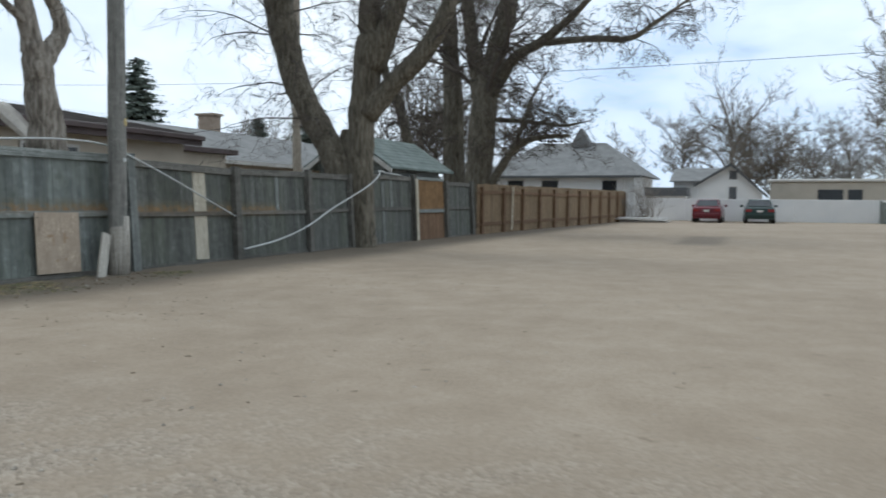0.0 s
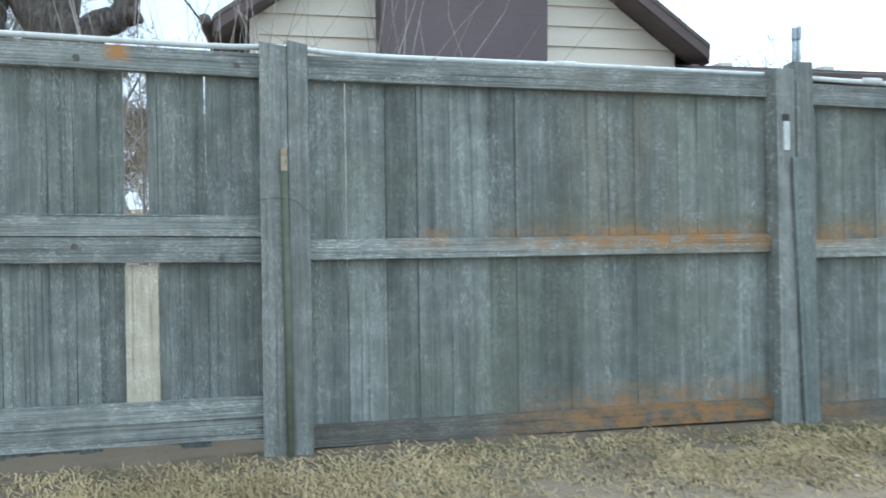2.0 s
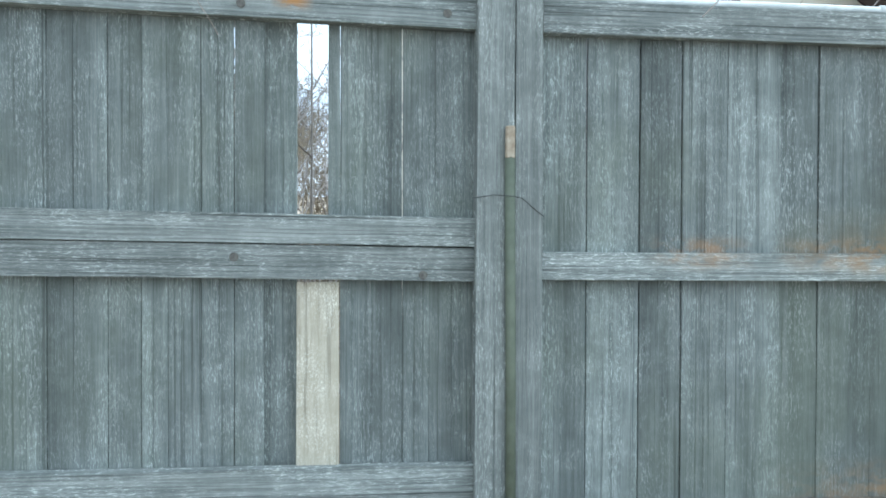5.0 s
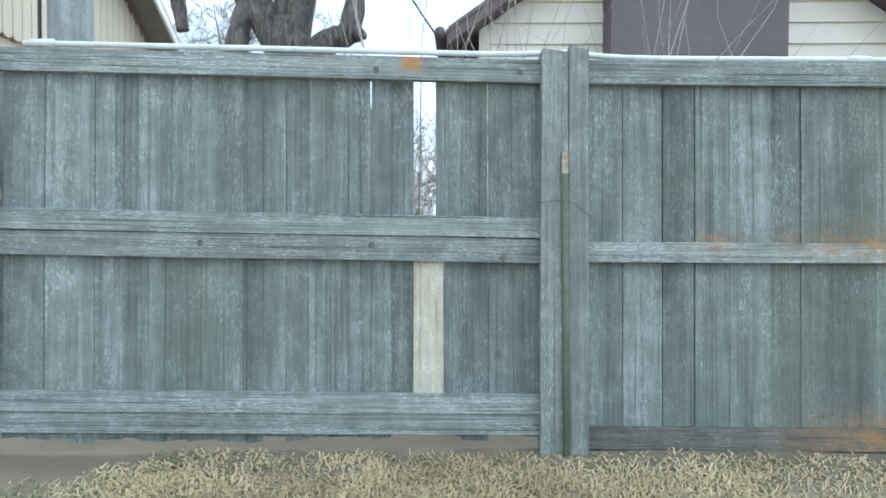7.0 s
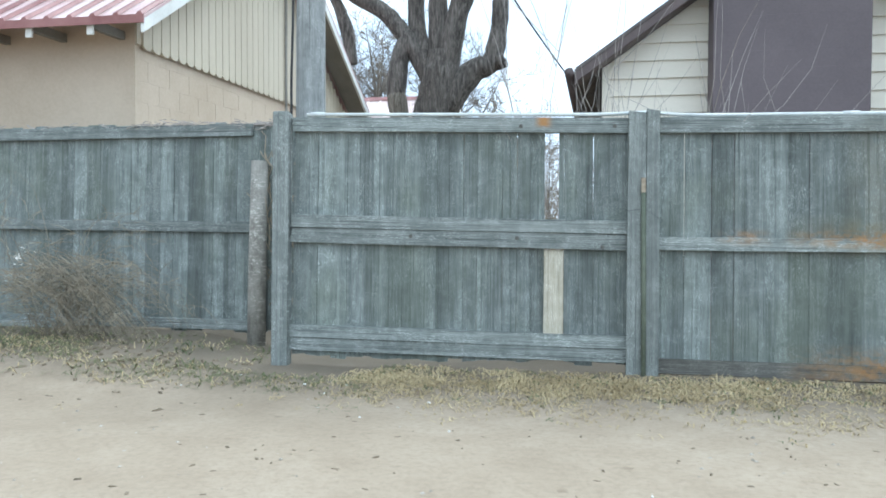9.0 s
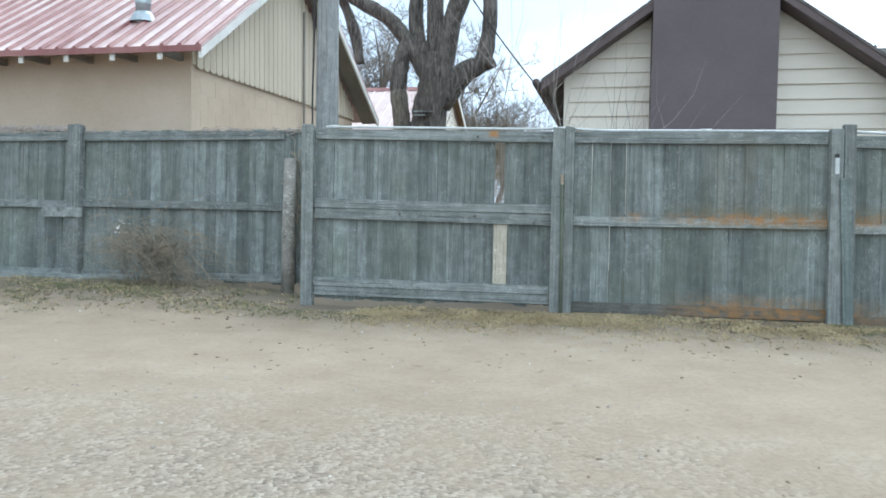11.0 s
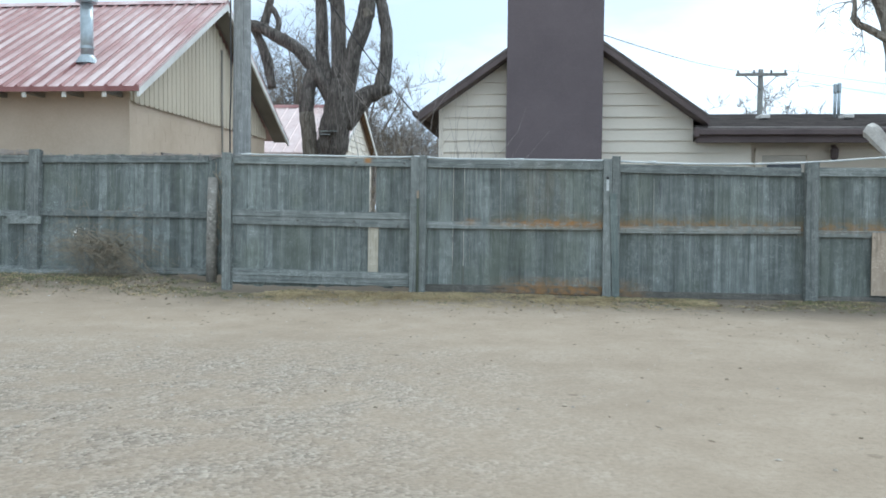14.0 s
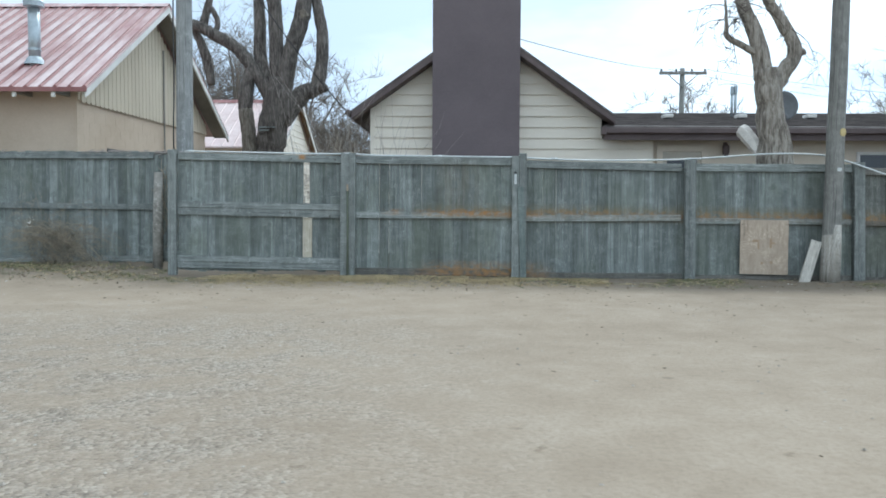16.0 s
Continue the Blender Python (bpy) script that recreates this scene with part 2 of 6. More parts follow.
def bark(name, a, c, light):
    m, n, l, b = shader(name)
    tc = n.new("ShaderNodeNewGeometry")
    ridges = noise_node(n, l, mapped(n, l, tc.outputs["Position"], (1, 1, 0.16)), 21, 7, 0.74, 0.4)
    big = noise_node(n, l, mapped(n, l, tc.outputs["Position"], (1, 1, 0.5)), 4.0, 5, 0.65)
    col = ramp(n, l, ridges, [(0.40, a), (0.53, c), (0.66, light)])
    col = mixed(n, l, math_node(n, l, "MULTIPLY", ramp(n, l, big, [(0.48, (0, 0, 0)), (0.60, (1, 1, 1))]), 0.22), col, light)
    col = mixed(n, l, math_node(n, l, "MULTIPLY", ramp(n, l, big, [(0.36, (1, 1, 1)), (0.46, (0, 0, 0))]), 0.32), col, a)
    l.new(col, b.inputs["Base Color"])
    b.inputs["Roughness"].default_value = 0.92
    bumped(n, l, b, ridges, 1.0, 0.07)
    return m


def ground_material():
    m, n, l, b = shader("dirt_and_gravel")
    geo = n.new("ShaderNodeNewGeometry")
    p = geo.outputs["Position"]
    sep = n.new("ShaderNodeSeparateXYZ")
    l.new(p, sep.inputs[0])
    big = noise_node(n, l, p, 0.35, 5, 0.6)
    midn = noise_node(n, l, p, 2.2, 6, 0.65)
    fine = noise_node(n, l, p, 28, 5, 0.7)
    col = ramp(n, l, math_node(n, l, "ADD", math_node(n, l, "MULTIPLY", big, 0.45), math_node(n, l, "MULTIPLY", midn, 0.55)),
               [(0.30, (0.255, 0.200, 0.142)), (0.50, (0.325, 0.262, 0.192)), (0.70, (0.400, 0.332, 0.253))])
    col = mixed(n, l, math_node(n, l, "MULTIPLY", ramp(n, l, fine, [(0.35, (1, 1, 1)), (0.55, (0, 0, 0))]), 0.35), col, (0.20, 0.155, 0.11))
    # grey gravel spread over part of the yard
    vor = n.new("ShaderNodeTexVoronoi")
    vor.inputs["Scale"].default_value = 42
    l.new(p, vor.inputs["Vector"])
    gcol = ramp(n, l, vor.outputs["Color"], [(0.1, (0.12, 0.104, 0.084)), (0.5, (0.30, 0.260, 0.212)), (0.9, (0.52, 0.462, 0.385))])
    gz = math_node(n, l, "MULTIPLY", band(n, l, sep.outputs["X"], -20, 0.2, 2.2), band(n, l, sep.outputs["Y"], -10, -4.6, 1.6))
    gm = math_node(n, l, "MULTIPLY", gz, ramp(n, l, midn, [(0.40, (0.25, 0.25, 0.25)), (0.60, (0.95, 0.95, 0.95))]))
    col = mixed(n, l, math_node(n, l, "MULTIPLY", gm, 0.62), col, gcol)
    # damp, trodden soil along the fence; its colour also holds the fence's shade
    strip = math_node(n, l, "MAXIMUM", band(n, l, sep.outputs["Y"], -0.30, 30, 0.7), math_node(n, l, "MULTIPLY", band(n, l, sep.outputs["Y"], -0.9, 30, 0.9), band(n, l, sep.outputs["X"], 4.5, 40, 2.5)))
    # a damp hollow out in the yard
    hollow = math_node(n, l, "MULTIPLY", band(n, l, math_node(n, l, "ADD", sep.outputs["X"], math_node(n, l, "MULTIPLY", midn, 3.0)), 21.5, 25.5, 1.5), band(n, l, math_node(n, l, "ADD", sep.outputs["Y"], math_node(n, l, "MULTIPLY", midn, 0.8)), -6.7, -5.9, 0.4))
    col = mixed(n, l, math_node(n, l, "MULTIPLY", hollow, 0.6), col, (0.13, 0.105, 0.078))
    # scattered dark crumbs and leaf litter
    crumb = n.new("ShaderNodeTexVoronoi")
    crumb.inputs["Scale"].default_value = 2.6
    l.new(p, crumb.inputs["Vector"])
    warp = noise_node(n, l, p, 11, 4, 0.6)
    cm = ramp(n, l, math_node(n, l, "ADD", crumb.outputs["Distance"], math_node(n, l, "MULTIPLY", warp, 0.5)), [(0.27, (1, 1, 1)), (0.34, (0, 0, 0))])
    col = mixed(n, l, math_node(n, l, "MULTIPLY", cm, 0.5), col, (0.15, 0.115, 0.075))
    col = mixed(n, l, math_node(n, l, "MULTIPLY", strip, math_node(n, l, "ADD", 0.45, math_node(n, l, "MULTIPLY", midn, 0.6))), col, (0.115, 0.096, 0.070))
    l.new(col, b.inputs["Base Color"])
    b.inputs["Roughness"].default_value = 0.95
    h = math_node(n, l, "ADD", math_node(n, l, "MULTIPLY", midn, 0.7), math_node(n, l, "MULTIPLY", fine, 0.35))
    h = math_node(n, l, "SUBTRACT", h, math_node(n, l, "MULTIPLY", vor.outputs["Distance"], gm))
    bumped(n, l, b, h, 0.8, 0.03)
    return m


GREY_D, GREY_M, GREY_L = (0.088, 0.102, 0.097), (0.168, 0.189, 0.181), (0.262, 0.287, 0.276)
M_PLANK = weathered("weathered_planks", GREY_D, GREY_M, GREY_L, "z", lichen=True, moss=0.34, spread=0.24, flakes=0.85)
M_RAIL = weathered("weathered_rails", (0.082, 0.093, 0.089), (0.190, 0.209, 0.200), (0.33, 0.35, 0.336), "x", lichen=True, spread=0.18)
# browner copies of the fence wood, darkened for the shade on the far bays
M_SHADEPLANK = weathered("shaded_brown_grey_planks", (0.050, 0.054, 0.049), (0.104, 0.110, 0.100), (0.190, 0.198, 0.182), "z", lichen=True, moss=0.30, spread=0.20)
M_SHADEPOST = weathered("shaded_brown_posts", (0.045, 0.043, 0.037), (0.090, 0.087, 0.076), (0.16, 0.157, 0.142), "z", spread=0.2)
# darker rails: along the foot, and on far bays with shade in the colour
M_DARKRAIL = weathered("dark_foot_and_far_rails", (0.060, 0.058, 0.050), (0.125, 0.122, 0.108), (0.205, 0.20, 0.183), "x", lichen=True, spread=0.18)
M_TEAL = weathered("teal_stained_lath", (0.080, 0.103, 0.098), (0.145, 0.174, 0.165), (0.235, 0.267, 0.255), "z", spread=0.05)
M_POST = weathered("weathered_posts", (0.092, 0.102, 0.097), (0.174, 0.190, 0.181), (0.285, 0.303, 0.290), "z", spread=0.15)
M_FRESH = weathered("fresh_lumber", (0.39, 0.35, 0.27), (0.50, 0.46, 0.365), (0.59, 0.55, 0.45), "z", spread=0.1)
M_PLY = weathered("plywood", (0.31, 0.250, 0.190), (0.385, 0.317, 0.245), (0.455, 0.382, 0.302), "z", spread=0.05)
M_KNOT = mottled("dark_knot", (0.055, 0.053, 0.047), (0.15, 0.145, 0.130), 90, 0.9, 0.0)
M_STAIN = mottled("brown_stain", (0.30, 0.215, 0.14), (0.38, 0.28, 0.185), 30, 0.9, 0.0)
M_BROWN = weathered("brown_stained_planks", (0.115, 0.080, 0.045), (0.185, 0.132, 0.076), (0.265, 0.192, 0.118), "z", spread=0.18)
M_BROWNPOST = weathered("brown_stained_posts", (0.09, 0.052, 0.028), (0.15, 0.09, 0.05), (0.22, 0.14, 0.085), "z", spread=0.15)
M_ORANGE = weathered("orange_plywood", (0.11, 0.060, 0.022), (0.18, 0.102, 0.040), (0.25, 0.15, 0.066), "z", spread=0.05)
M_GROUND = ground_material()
M_STONE = mottled("pebbles", (0.18, 0.155, 0.125), (0.50, 0.45, 0.38), 9.0, 0.85, 0.2, 60)
M_STRAW = mottled("dry_grass", (0.27, 0.205, 0.105), (0.55, 0.45, 0.27), 2.5, 0.85, 0.0, 30)
M_GREEN = mottled("weeds", (0.075, 0.10, 0.042), (0.20, 0.21, 0.105), 2.5, 0.85, 0.0, 30)
M_TWIG = mottled("dead_twigs", (0.19, 0.155, 0.110), (0.43, 0.36, 0.265), 6, 0.9, 0.0)
M_SHRUB = mottled("dead_shrub_twigs", (0.100, 0.086, 0.064), (0.345, 0.295, 0.215), 9, 0.9, 0.0)
M_LITTER = mottled("dead_leaves", (0.11, 0.086, 0.060), (0.25, 0.20, 0.14), 12, 0.9, 0.2)
M_SAPLING = mottled("sapling_bark", (0.27, 0.235, 0.21), (0.45, 0.41, 0.38), 5, 0.85, 0.0)
M_PIPE = mottled("white_plastic_pipe", (0.42, 0.45, 0.45), (0.62, 0.645, 0.64), 5, 0.45, 0.0)
M_SIDING = mottled("cream_siding_paint", (0.70, 0.645, 0.545), (0.79, 0.735, 0.635), 1.3, 0.62, 0.15, 50, stretch=(0.35, 1, 1.4))
M_CHIM = mottled("plum_brown_block_paint", (0.115, 0.095, 0.102), (0.16, 0.132, 0.140), 0.8, 0.8, 0.3, 45)
M_FASCIA = mottled("dark_brown_trim", (0.080, 0.060, 0.059), (0.130, 0.099, 0.096), 2.0, 0.65, 0.1)
M_SHINGLE = mottled("brown_shingles", (0.075, 0.065, 0.062), (0.17, 0.15, 0.14), 3.0, 0.9, 0.6, 55, stretch=(1, 1, 1))
M_GREYSH = mottled("grey_shingles", (0.15, 0.152, 0.152), (0.25, 0.252, 0.248), 1.2, 0.9, 0.5, 30)
M_GREENSH = mottled("green_grey_shingles", (0.13, 0.165, 0.155), (0.24, 0.28, 0.265), 2.0, 0.9, 0.5, 40)
M_TANWALL = mottled("tan_wall_paint", (0.56, 0.495, 0.405), (0.66, 0.59, 0.49), 1.5, 0.8, 0.25, 40)
M_BLOCK = mottled("tan_block_paint", (0.48, 0.385, 0.285), (0.58, 0.48, 0.37), 1.2, 0.85, 0.4, 35)
M_BOARDBAT = mottled("tan_vertical_siding", (0.49, 0.425, 0.325), (0.59, 0.52, 0.405), 1.5, 0.75, 0.2, 40, stretch=(1, 1, 0.3))
M_REDROOF = mottled("faded_red_metal_roof", (0.31, 0.110, 0.105), (0.72, 0.60, 0.58), 1.6, 0.36, 0.08, 7, metal=0.1, stretch=(1.0, 0.30, 0.4))
# ribs are darker than the sheets: their shadow lines are put into this red
M_REDRIB = mottled("red_metal_ribs", (0.17, 0.055, 0.052), (0.31, 0.15, 0.14), 1.3, 0.5, 0.0, 9)
M_PINKROOF = mottled("pale_pink_metal_roof", (0.50, 0.37, 0.35), (0.68, 0.58, 0.56), 0.8, 0.6, 0.0, 9, metal=0.1)
M_WHITETRIM = mottled("white_trim_paint", (0.58, 0.565, 0.53), (0.76, 0.75, 0.72), 3.0, 0.6, 0.1)
M_WHITEWALL = mottled("white_wall_paint", (0.74, 0.75, 0.75), (0.84, 0.84, 0.83), 0.7, 0.7, 0.1, 20)
M_GALV = mottled("galvanised_steel", (0.27, 0.315, 0.34), (0.48, 0.53, 0.56), 7, 0.40, 0.05, 50, metal=0.7)
M_POLE = weathered("utility_pole_wood", (0.100, 0.100, 0.092), (0.185, 0.185, 0.172), (0.29, 0.287, 0.268), "z", spread=0.05, flakes=0.4, metric=True)
M_POLEPALE = weathered("bleached_pole_wood", (0.13, 0.137, 0.135), (0.25, 0.258, 0.254), (0.37, 0.378, 0.372), "z", spread=0.05, flakes=0.5, metric=True)
M_POLETAN = weathered("tan_pole_wood", (0.24, 0.205, 0.16), (0.36, 0.315, 0.25), (0.46, 0.41, 0.34), "z", spread=0.05, flakes=0.4, metric=True)
M_POLEFOOT = weathered("split_pole_foot", (0.17, 0.16, 0.14), (0.31, 0.295, 0.26), (0.43, 0.41, 0.37), "z", spread=0.1, metric=True)
M_FOOT = weathered("split_pale_wood", (0.27, 0.255, 0.22), (0.42, 0.40, 0.355), (0.54, 0.52, 0.465), "z", spread=0.1)
M_DARK = mottled("dark_opening", (0.012, 0.013, 0.015), (0.03, 0.032, 0.035), 3, 0.5, 0.0)
M_BARK = bark("grey_brown_bark", (0.070, 0.062, 0.046), (0.195, 0.174, 0.132), (0.32, 0.292, 0.232))
M_BARKDARK = bark("dark_bark", (0.052, 0.046, 0.040), (0.150, 0.134, 0.118), (0.27, 0.245, 0.220))
M_BARKPALE = bark("pale_dead_bark", (0.15, 0.130, 0.108), (0.40, 0.362, 0.310), (0.62, 0.58, 0.515))
M_BARKBARE = bark("bare_stub_wood", (0.10, 0.088, 0.07), (0.22, 0.195, 0.155), (0.33, 0.30, 0.25))
# brown-grey with the shade under the eaves worked into the colour
M_SOFFIT = mottled("shaded_soffit_paint", (0.20, 0.185, 0.16), (0.28, 0.262, 0.23), 2.0, 0.8, 0.1)
M_CUT = mottled("weathered_cut_wood", (0.46, 0.435, 0.40), (0.72, 0.69, 0.64), 9, 0.85, 0.4)
M_TWIGFAR = mottled("far_twigs", (0.165, 0.145, 0.122), (0.27, 0.240, 0.205), 1, 0.95, 0.0)
M_BRANCH = mottled("branch_bark", (0.075, 0.064, 0.055), (0.145, 0.125, 0.108), 2, 0.95, 0.0)
M_NEEDLE = mottled("spruce_needles", (0.10, 0.13, 0.11), (0.19, 0.225, 0.19), 3, 0.9, 0.0)
M_DISH = mottled("dark_grey_dish", (0.075, 0.08, 0.085), (0.12, 0.125, 0.13), 5, 0.45, 0.0)
M_STUB = weathered("brown_weathered_stub", (0.12, 0.112, 0.098), (0.225, 0.212, 0.188), (0.34, 0.322, 0.29), "z", spread=0.05)
M_CABLE = mottled("black_cable", (0.02, 0.02, 0.022), (0.05, 0.05, 0.052), 5, 0.6, 0.0)
M_REDCAR = mottled("dark_red_car_paint", (0.11, 0.010, 0.018), (0.15, 0.014, 0.024), 1, 0.25, 0.0)
M_GREENCAR = mottled("dark_green_car_paint", (0.008, 0.026, 0.022), (0.014, 0.038, 0.033), 1, 0.25, 0.0)
M_GLASS = mottled("tinted_glass", (0.018, 0.022, 0.026), (0.035, 0.04, 0.045), 1, 0.06, 0.0)
M_LAMPRED = mottled("red_lamp_lens", (0.20, 0.01, 0.01), (0.30, 0.02, 0.02), 3, 0.2, 0.0)
M_RUBBER = mottled("rubber", (0.018, 0.018, 0.018), (0.035, 0.035, 0.035), 8, 0.8, 0.0)
M_TAG = mottled("yellow_tag", (0.45, 0.36, 0.16), (0.58, 0.48, 0.24), 30, 0.6, 0.0)
M_BRICK = mottled("buff_brick", (0.30, 0.235, 0.18), (0.42, 0.34, 0.27), 6, 0.85, 0.2)
M_TRAILER = mottled("beige_trailer_siding", (0.42, 0.385, 0.32), (0.52, 0.48, 0.41), 1, 0.6, 0.0)
M_STAKEEND = mottled("stained_stake_end", (0.20, 0.15, 0.10), (0.42, 0.37, 0.29), 35, 0.9, 0.3)
M_MOSSPIPE = mottled("green_stained_stake", (0.075, 0.088, 0.062), (0.125, 0.142, 0.105), 8, 0.8, 0.2)


# ---- building helpers ----
def mesh_of(name, verts, faces, smooth=False):
    me = bpy.data.meshes.new(name)
    me.from_pydata([tuple(v) for v in verts], [], faces)
    if smooth:
        me.polygons.foreach_set("use_smooth", [True] * len(me.polygons))
    me.update()
    return me


def part(name, me, material, parent, label="", m=None):
    """One mesh object under a thing or under a part."""
    if not me.materials:
        me.materials.append(material)
    ob = new(name, me)
    ob.parent = parent
    if m is not None:
        ob.matrix_basis = m
    if label:
        ob["label"] = label
    return ob


def thing(name, m, label, category, group="", kind=""):
    ob = new(name)
    ob.empty_display_size = 0.2
    ob.matrix_basis = m
    return tagged(ob, label, category, group, kind)


class Soup:
    """Collects boxes, tubes and loose faces for one mesh."""

    def __init__(self):
        self.v, self.f = [], []

    def add(self, verts, faces):
        k = len(self.v)
        self.v.extend(tuple(p) for p in verts)
        self.f.extend(tuple(i + k for i in q) for q in faces)
        return self

    def box(self, x0, x1, y0, y1, z0, z1, m=None, bevel=0.0):
        if bevel:
            vs, fs = bevelled(x1 - x0, y1 - y0, z1 - z0, bevel)
            vs = [(x + x0, y + y0, z + z0) for x, y, z in vs]
        else:
            vs = [(x0, y0, z0), (x1, y0, z0), (x1, y1, z0), (x0, y1, z0), (x0, y0, z1), (x1, y0, z1), (x1, y1, z1), (x0, y1, z1)]
            fs = [(0, 3, 2, 1), (4, 5, 6, 7), (0, 1, 5, 4), (1, 2, 6, 5), (2, 3, 7, 6), (3, 0, 4, 7)]
        if m is not None:
            vs = [m @ Vector(p) for p in vs]
        return self.add(vs, fs)

    def prism(self, outline, axis, a, b):
        """An outline of two coordinates drawn out along an axis from a to b."""
        n = len(outline)
        put = {"x": lambda p, t: (t, p[0], p[1]), "y": lambda p, t: (p[0], t, p[1]), "z": lambda p, t: (p[0], p[1], t)}[axis]
        vs = [put(p, a) for p in outline] + [put(p, b) for p in outline]
        fs = [tuple(range(n)), tuple(range(2 * n - 1, n - 1, -1))]
        fs += [(i, i + n, (i + 1) % n + n, (i + 1) % n) for i in range(n)]
        return self.add(vs, fs)

    def tube(self, pts, radii, sides=6, cap=True):
        pts = [Vector(p) for p in pts]
        if isinstance(radii, (int, float)):
            radii = [radii] * len(pts)
        u = None
        vs, fs = [], []
        for k, p in enumerate(pts):
            d = (pts[min(k + 1, len(pts) - 1)] - pts[max(k - 1, 0)])
            d = d.normalized() if d.length > 1e-9 else Vector((0, 0, 1))
            if u is None:
                u = d.orthogonal().normalized()
            else:
                u = u - d * u.dot(d)
                u = u.normalized() if u.length > 1e-6 else d.orthogonal().normalized()
            w = d.cross(u)
            for s in range(sides):
                a = 2 * math.pi * s / sides
                vs.append(p + (u * math.cos(a) + w * math.sin(a)) * radii[k])
        for k in range(len(pts) - 1):
            for s in range(sides):
                t = (s + 1) % sides
                fs.append((k * sides + s, k * sides + t, (k + 1) * sides + t, (k + 1) * sides + s))
        if cap:
            fs.append(tuple(range(sides - 1, -1, -1)))
            fs.append(tuple((len(pts) - 1) * sides + s for s in range(sides)))
        return self.add(vs, fs)

    def mesh(self, name, smooth=False):
        return mesh_of(name, self.v, self.f, smooth)


def bevelled(w, d, h, c):
    """Corners and faces of a box w x d x h whose four long edges (along the longest side) and ends are chamfered by c."""
    bm = bmesh.new()
    bmesh.ops.create_cube(bm, size=1.0)
    for v in bm.verts:
        v.co = Vector(((v.co.x + 0.5) * w, (v.co.y + 0.5) * d, (v.co.z + 0.5) * h))
    bmesh.ops.bevel(bm, geom=list(bm.edges), offset=c, segments=1, affect="EDGES")
    bm.verts.index_update()
    vs = [tuple(v.co) for v in bm.verts]
    fs = [tuple(v.index for v in f.verts) for f in bm.faces]
    bm.free()
    return vs, fs


def boxed(name, x0, x1, y0, y1, z0, z1, bevel=0.0):
    return Soup().box(x0, x1, y0, y1, z0, z1, None, bevel).mesh(name)


def unit_board(name, seed, c=(0.012, 0.08, 0.003)):
    """A board of unit size, origin at the middle of its front foot, with chamfered long edges and slightly uneven ends."""
    rng = random.Random(seed)
    cx, cy, cz = c
    ring = [(-0.5 + cx, 0), (0.5 - cx, 0), (0.5, cy), (0.5, 1), (-0.5, 1), (-0.5, cy)]
    vs = []
    for z in (0.0, 0.35, 0.7, 1.0):
        for x, y in ring:
            e = rng.uniform(-0.006, 0.006) if z in (0.0, 1.0) else 0.0
            vs.append((x + rng.uniform(-0.015, 0.015), y + rng.uniform(-0.10, 0.10) * (y < 0.5), z + e))
    fs = [tuple(range(5, -1, -1)), tuple(18 + i for i in range(6))]
    for k in range(3):
        for i in range(6):
            j = (i + 1) % 6
            fs.append((k * 6 + i, k * 6 + j, k * 6 + 6 + j, k * 6 + 6 + i))
    return mesh_of(name, vs, fs)


BOARDS = {}


def board_mesh(mat, seed, lying=False):
    """Shared board meshes, a few for each material; lying ones run along x."""
    key = (mat.name, seed % 4, lying)
    if key not in BOARDS:
        me = unit_board("board", 10 + seed % 4)
        if lying:
            me.transform(Matrix(((0, 0, 1, 0), (0, 1, 0, 0), (-1, 0, 0, 0.5), (0, 0, 0, 1))))
        me.materials.append(mat)
        BOARDS[key] = me
    return BOARDS[key]


def board(name, parent, mat, x, y, z, w, t, h, rng, label="", tilt=0.0):
    """An upright board: x its middle, y its front, z its foot."""
    m = pose(x, y, z, 0, tilt, 0) @ Matrix.Diagonal((w, t, h, 1))
    return part(name, board_mesh(mat, rng.randrange(4)), mat, parent, label, m)


def lying(name, parent, mat, x0, x1, y, z0, z1, t, rng, label="", dz=0.0):
    """A rail from x0 to x1; its end is dz higher than its start."""
    a = math.degrees(math.atan2(dz, x1 - x0))
    m = pose(x0, y, z0, 0, -a, 0) @ Matrix.Diagonal((x1 - x0, t, z1 - z0, 1))
    return part(name, board_mesh(mat, rng.randrange(4), True), mat, parent, label, m)


def smooth_path(pts, steps=5):
    """Catmull-Rom through the points (x, y, z, r)."""
    p = [Vector(q) for q in pts]
    p = [p[0] * 2 - p[1]] + p + [p[-1] * 2 - p[-2]]
    out = []
    for k in range(1, len(p) - 2):
        for s in range(steps):
            t = s / steps
            out.append(0.5 * ((2 * p[k]) + (p[k + 1] - p[k - 1]) * t + (2 * p[k - 1] - 5 * p[k] + 4 * p[k + 1] - p[k + 2]) * t * t
                              + (3 * p[k] - p[k - 1] - 3 * p[k + 1] + p[k + 2]) * t ** 3))
    out.append(p[-2])
    return out


def ground_z(x, y):
    """The yard is level, with a low bank along the fence."""
    def step(a, b, v):
        t = min(1, max(0, (v - a) / (b - a)))
        return t * t * (3 - 2 * t)
    rise = 0.035 + 0.125 * (1 - step(-3.6, -2.4, x)) + 0.02 * (1 - step(1.0, 4.0, x))
    z = rise * step(-1.3, -0.15, y)
    far = max(abs(x), abs(y))
    if far < 30:
        z += 0.018 * (noise.noise((x * 0.7, y * 0.7, 3.1))) + 0.010 * noise.noise((x * 2.3, y * 2.3, 8.0))
    return z


